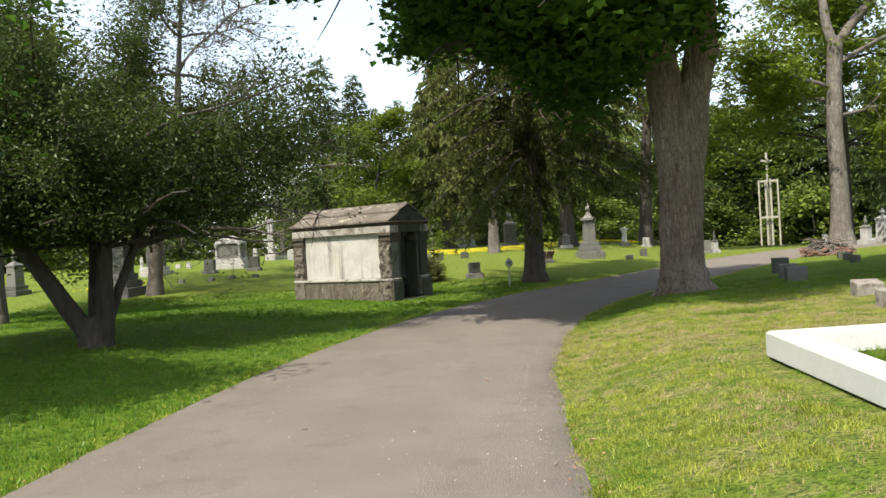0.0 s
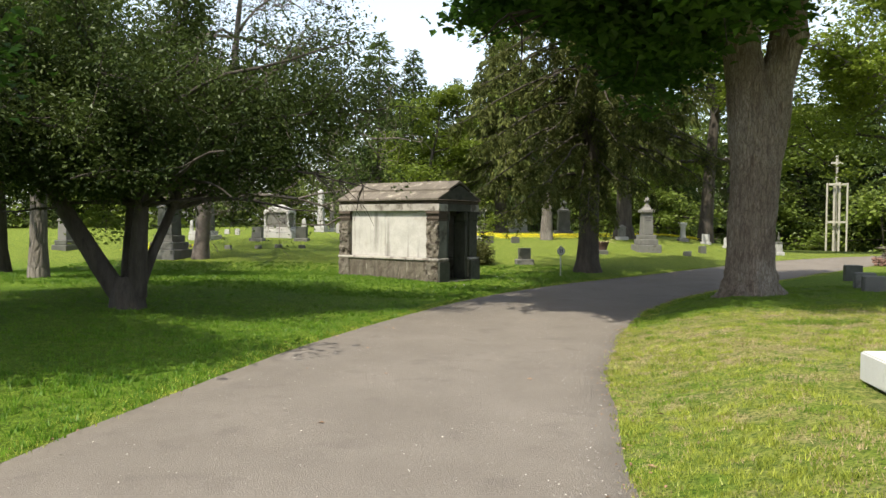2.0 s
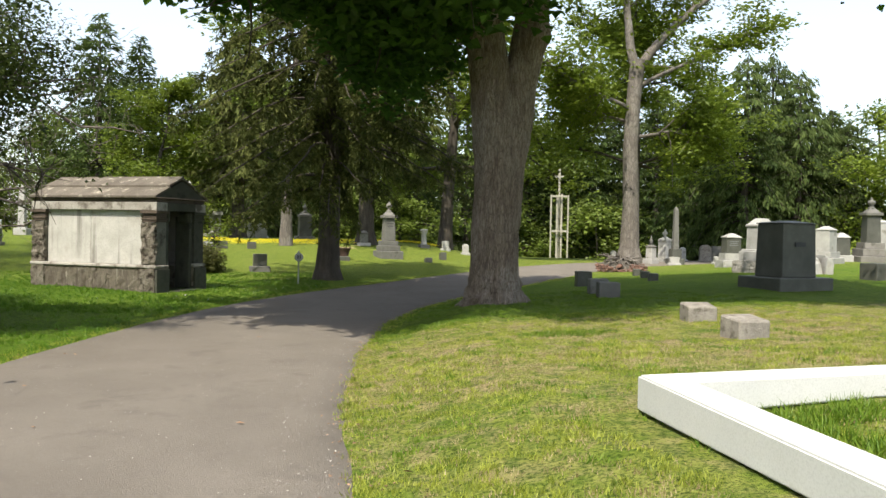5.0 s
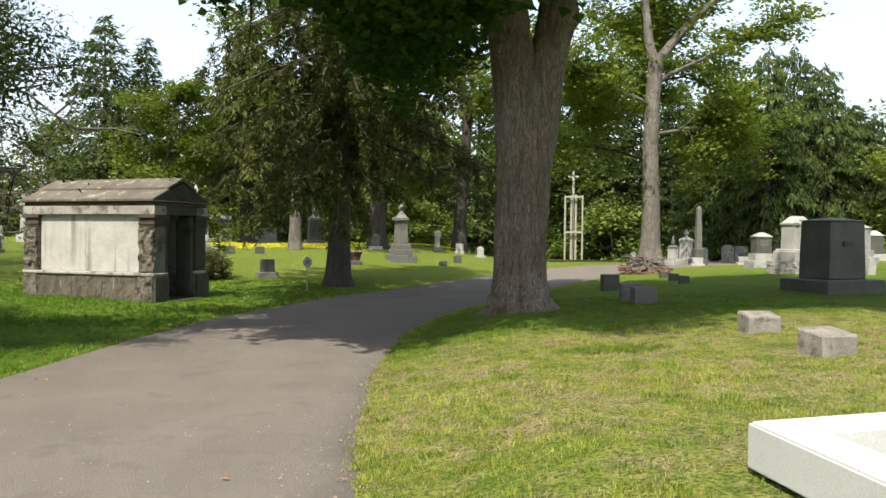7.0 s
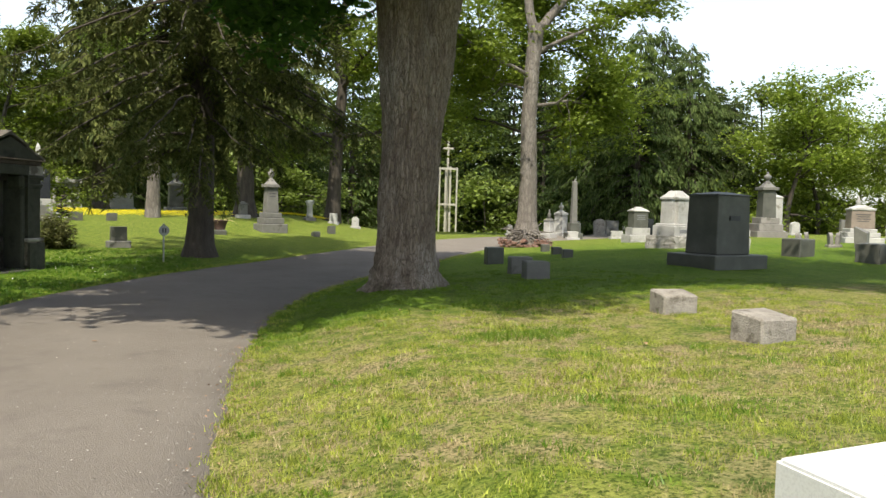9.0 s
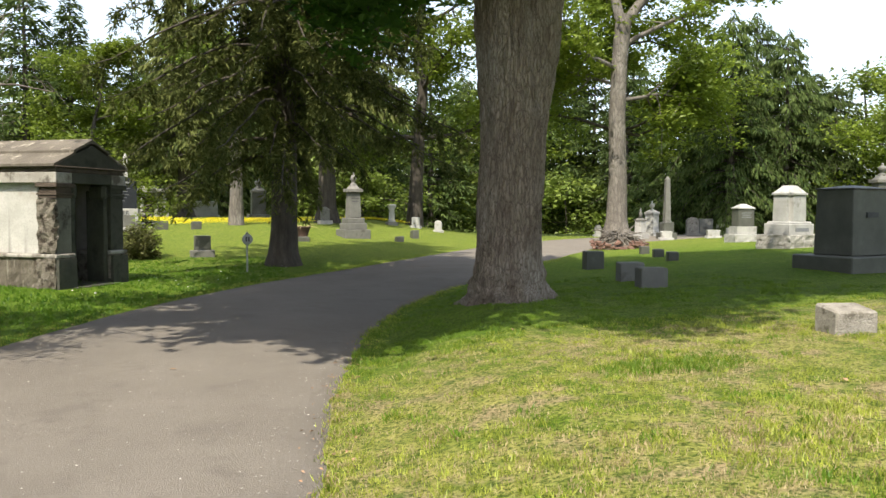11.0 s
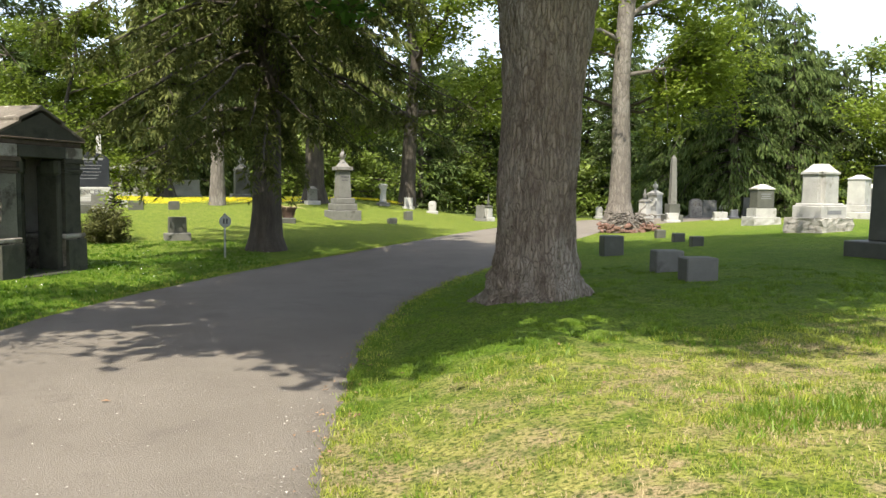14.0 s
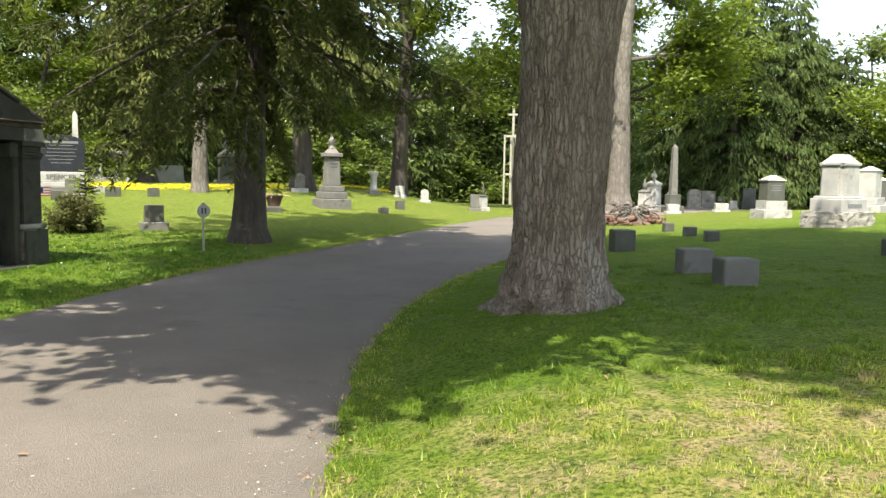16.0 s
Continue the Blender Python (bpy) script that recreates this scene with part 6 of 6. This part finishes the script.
for x, y, w, h in ((1.08, 38.9, 0.50, 0.31), (2.37, 38.9, 0.38, 0.29), (9.75, 35.85, 0.29, 0.19), (10.9, 37.6, 0.28, 0.32)):
    marker(x, y, w, 0.3, h, 6, "dark low granite grave marker on the hill", DARK_STONE, -0.04)
tablet(2.4, 58.5, 0.18, 0.14, 0.95, 4, "thin pale stone post", LIGHT_STONE, (0.5, 0.4, 0.1))
obelisk(-0.5, 45.5, 0, "tall slim white marble obelisk", (LIGHT_STONE, LIGHT_STONE), [(0.5, 0.5, 0.35)], 0.27, 2.7)
# the hill left of the mausoleum
pedestal("dark_pedestal", -11.5, 31.2, -14, "dark granite monument with broad stepped base", (GREY_STONE, DARK_STONE, GREY_STONE), [(1.3, 1.3, 0.34), (1.05, 1.05, 0.28), (0.85, 0.85, 0.26)], (0.66, 0.66, 1.05, 0.92), (0.08, 0.2))
pedestal("dark_pedestal", -12.6, 38.6, -14, "dark granite monument on a pale broad base", (LIGHT_STONE, DARK_STONE, GREY_STONE), [(1.15, 1.15, 0.22), (0.9, 0.9, 0.2)], (0.68, 0.68, 1.25, 0.9), (0.06, 0.1))
pedestal("grey_pedestal", -17.0, 33.9, -20, "grey carved monument with stepped base", (DARK_STONE, GREY_STONE, GREY_STONE), [(0.85, 0.85, 0.2), (0.68, 0.68, 0.2)], (0.5, 0.5, 0.8, 0.92), (0.08, 0.14), "urn")
obelisk(-14.3, 41.5, 0, "little white marble obelisk", (LIGHT_STONE, LIGHT_STONE), [(0.26, 0.26, 0.12)], 0.18, 0.62)
obelisk(-8.35, 45.8, -10, "tall white marble obelisk on a square base", (LIGHT_STONE, LIGHT_STONE), [(0.62, 0.62, 0.34)], 0.34, 2.1)
obelisk(-7.85, 46.6, -10, "slim weathered brown obelisk", (LIGHT_STONE, ROUGH_BLOCK), [(0.4, 0.4, 0.2)], 0.24, 1.45)
tablet(-9.95, 38.2, 0.50, 0.3, 0.52, -10, "dark tilted headstone on a grey base", DARK_STONE, (0.66, 0.45, 0.14), "flat", -6, "", 0, GREY_STONE)
tablet(-7.85, 38.4, 0.52, 0.3, 0.54, -8, "dark headstone with flat top on a grey base", DARK_STONE, (0.68, 0.45, 0.14), "flat", 0, "", 0, GREY_STONE)
obelisk(-8.6, 42.4, 0, "short white marble post", (LIGHT_STONE, LIGHT_STONE), [(0.3, 0.3, 0.15)], 0.26, 0.7)
for x, y, w, h in ((-12.5, 41.7, 0.26, 0.26), (-11.8, 41.2, 0.24, 0.34), (-7.0, 44.5, 0.5, 0.6), (-6.2, 47.0, 0.4, 0.4)):
    tablet(x, y, w, 0.12, h, -8, "small white marble headstone", LIGHT_STONE, None, "round")
for x, y, w in ((-12.15, 35.1, 0.25), (-10.3, 34.8, 0.28), (-9.05, 35.05, 0.26), (-8.25, 35.45, 0.3), (-7.2, 35.4, 0.27)):
    marker(x, y, w, 0.2, 0.15, -8, "tiny low grey grave marker in the grass", GREY_STONE)
marker(-9.2, 15.2, 0.8, 0.5, 0.1, 10, "flat dark stone slab in the lawn", DARK_STONE)
shrub(0.55, 29.8, 1.1, 0.82, SHRUB_LEAF, "small rounded brown-green yew shrub beside the tomb", 6)
conifer("sapling", 0.75, 30.3, ground(0.75, 30.3), 8, 1.35, 0.26, 0.02, 0.25, DARK_BARK, FRESH_LEAF, "young spruce sapling behind the shrub", 8, 6, 9, 0.13, 0.02, 0.1)
# small flag on a grave
fl = thing("grave_flag", -1.0, 37.2, ground(-1.0, 37.2) - 0.28, 50, "small striped flag on a thin stick by a grave", "flag")
part("stick", block(-0.006, 0.006, -0.006, 0.006, -0.1, 0.75, 0.0), GREY_METAL, fl)
for k in range(7):
    part("stripe", block(0.008 if k < 3 else 0.17, 0.46, -0.003, 0.003, 0.42 + 0.04 * k, 0.459 + 0.04 * k, 0.0) if k >= 3 else block(0.008, 0.46, -0.003, 0.003, 0.42 + 0.04 * k, 0.459 + 0.04 * k, 0.0), FLAG_RED if k % 2 == 0 else FLAG_WHITE, fl)
part("canton", block(0.008, 0.168, -0.003, 0.003, 0.54, 0.70, 0.0), FLAG_BLUE, fl)


# ---- small growth on the ground ----
def scatter(n, x0, x1, y0, y1, rng, keep):
    pts = np.column_stack((rng.uniform(x0, x1, n), rng.uniform(y0, y1, n)))
    out = []
    for x, y in pts:
        d, ry = road_side(x, y)
        if keep(x, y, d, rng):
            out.append((x, y, ground(x, y)))
    return np.asarray(out)


def grass(name, places, height, width, mat, label, seed, per=1):
    rng = np.random.default_rng(seed)
    p = np.repeat(places, per, axis=0)
    n = len(p)
    p = p + np.column_stack((rng.normal(size=(n, 2)) * 0.03, np.zeros(n)))
    a = rng.uniform(0, 2 * math.pi, n)
    h = height * rng.uniform(0.4, 1.3, n)
    side = np.column_stack((np.cos(a), np.sin(a), np.zeros(n))) * width / 2
    lean = np.column_stack((rng.normal(size=(n, 2)) * 0.55 * h[:, None], h))
    v = np.empty((n, 3, 3))
    v[:, 0], v[:, 1], v[:, 2] = p - side, p + side, p + lean
    v[:, :2, 2] -= 0.01
    ob = mesh_ob(name, v.reshape(-1, 3), np.arange(n * 3).reshape(n, 3), mat)
    return tagged(ob, label, "grass", kind="stuff")


def in_kerb(x, y):
    return 3.1 < x < 9.5 and 2.1 < y < 7.1


rng_g = np.random.default_rng(101)
right = scatter(29000, 1.0, 11.0, 2.5, 20.0, rng_g, lambda x, y, d, r: d > 2.0 and not (in_kerb(x, y) and (x < 3.9 or y > 6.6)) and r.uniform() < max(0.15, 1.1 - 0.07 * math.hypot(x - 2, y - 6)) and noise.noise((x * 1.3, y * 1.3, 2.0)) + 0.6 * noise.noise((x * 4.0, y * 4.0, 5.0)) > -0.08)
shaded = right[right[:, 1] > 13.3]
right = right[right[:, 1] <= 13.8]
grass("mossy_grass", shaded, 0.034, 0.012, LUSH_LEAF, "soft green lawn grass in the maple's shade", 59, 22)
grass("lawn_grass", right, 0.030, 0.008, GRASS_LEAF, "short mown grass blades, yellow green", 51, 20)
dry = scatter(28000, 1.0, 11.0, 2.5, 18.0, rng_g, lambda x, y, d, r: d > 2.0 and y < 13.2 + 1.2 * noise.noise((x, y, 8.0)) and (y > 8 or r.uniform() < 0.5) and not (in_kerb(x, y) and (x < 3.9 or y > 6.6)) and r.uniform() < max(0.15, 1.1 - 0.07 * math.hypot(x - 2, y - 6)) and noise.noise((x * 1.3, y * 1.3, 2.0)) + 0.6 * noise.noise((x * 4.0, y * 4.0, 5.0)) < (0.42 if y > 7.5 else 0.2))
grass("dry_grass", dry, 0.021, 0.007, DRY_LEAF, "dry straw-coloured grass in worn patches", 57, 13)
left = scatter(16000, -9.0, 1.5, 2.5, 20.0, rng_g, lambda x, y, d, r: d < -2.0 and r.uniform() < max(0.15, 1.1 - 0.08 * math.hypot(x, y - 5)))
grass("shaded_grass", left, 0.05, 0.014, SHADED_LEAF, "lush green lawn grass in tree shade", 52, 11)
verge = scatter(60000, -4.0, 12.0, 3.0, 30.0, rng_g, lambda x, y, d, r: 1.97 < abs(d) < 2.3)
grass("verge_grass", verge, 0.030, 0.008, GRASS_LEAF, "longer grass along the edge of the drive", 53, 7)
far_left = scatter(9000, -14, 4, 18, 30, rng_g, lambda x, y, d, r: d < -2.0)
grass("far_grass", far_left, 0.05, 0.022, SHADED_LEAF, "lush green lawn grass by the tomb", 54, 8)
kerb_tufts = scatter(9000, 2.5, 9.5, 2.0, 7.5, rng_g, lambda x, y, d, r: in_kerb(x, y) and 3.86 < x and y < 6.65 and (abs(x - 3.95) < 0.35 or y > 6.25))
grass("kerb_grass", kerb_tufts, 0.09, 0.014, LUSH_LEAF, "uncut grass inside the white kerb", 55, 8)
def lush(x, y):
    return ((x - 5.0) / 0.6) ** 2 + ((y - 11.4) / 0.3) ** 2 + 0.9 * noise.noise((x * 3, y * 3, 0)) < 1


patch = scatter(30000, 3.0, 9.0, 8.0, 15.0, rng_g, lambda x, y, d, r: d > 2.2 and (lush(x, y) or (noise.noise((x * 0.9, y * 0.9, 3.0)) > 0.5 and r.uniform() < 0.25)))
grass("grass_patch", patch, 0.04, 0.008, LUSH_LEAF, "fresh green patch of denser grass in the lawn", 56, 5)
spots = scatter(420, 1.5, 8.0, 6.0, 14.0, rng_g, lambda x, y, d, r: d > 2.15)
spots = np.repeat(spots[:110], 7, axis=0)
spots = spots + np.column_stack((rng_g.normal(size=(len(spots), 2)) * 0.055, np.zeros(len(spots))))
grass("weed_tufts", spots, 0.04, 0.013, LUSH_LEAF, "small scattered weed tufts in the dry lawn", 58, 6)
# yellow flowers along the crest of the hill
fp = scatter(16000, -14, 13.5, 33, 50, rng_g, lambda x, y, d, r: d < -4 and (y > 40.5 + 0.15 * x or x < -5) and noise.noise((x * 0.16, y * 0.22, 7.0)) + 0.35 * noise.noise((x * 0.6, y * 0.6, 1.0)) > (-0.08 if x > 0 else 0.4))
rng_f = np.random.default_rng(61)
fl_pts = np.repeat(fp, 5, axis=0)
fl_pts = fl_pts + rng_f.normal(size=fl_pts.shape) * np.array((0.15, 0.15, 0.02)) + np.array((0, 0, 0.10))
tagged(leaf_mesh("yellow_flowers", fl_pts, 0.045, 0.04, rng_f, PETAL, None, 0.6), "drift of small yellow wild flowers on the hill", "flowers", kind="stuff")
# litter along the road's edges and a few fallen leaves
lp = scatter(26000, -3, 12, 4, 28, rng_g, lambda x, y, d, r: 1.84 < d < 2.18 or (-2.1 - 0.15 * (y > 20) < d < -1.9 and r.uniform() < (0.9 if y > 20 else 0.4)))
lp[:, 2] += 0.015
tagged(leaf_mesh("leaf_litter", lp + rng_f.normal(size=lp.shape) * np.array((0.03, 0.03, 0.002)), 0.026, 0.016, rng_f, LITTER, None, 1.6), "brown dead leaves and crumbs along the road edge", "leaf litter", kind="stuff")
fall = scatter(26, -2.5, 7, 5, 18, rng_g, lambda x, y, d, r: True)
fall[:, 2] += 0.02
tagged(leaf_mesh("fallen_leaves", fall, 0.05, 0.026, rng_f, LITTER, None, 2.5), "scattered pale fallen leaves", "leaf litter", kind="stuff")
# pale grit lying on the asphalt, thickest along its edge
gp = scatter(9000, -3.0, 4.0, 1.5, 15.0, rng_g, lambda x, y, d, r: abs(d) < 1.95 and r.uniform() < (1.0 if d > 1.5 else 0.28))
gp[:, 2] += 0.016
tagged(leaf_mesh("road_grit", gp, 0.013, 0.011, rng_f, GRIT, None, 2.0), "small pale and dark grit on the asphalt", "grit", kind="stuff")
# white clover heads in the lawn before the tomb
cl = scatter(110, -2.0, 5.0, 19.5, 27.5, rng_g, lambda x, y, d, r: d < -2.3)
cl[:, 2] += 0.05
tagged(leaf_mesh("clover_flowers", cl, 0.024, 0.022, rng_f, FLAG_WHITE, None, 1.0), "scattered small white clover flowers in the grass", "flowers", kind="stuff")
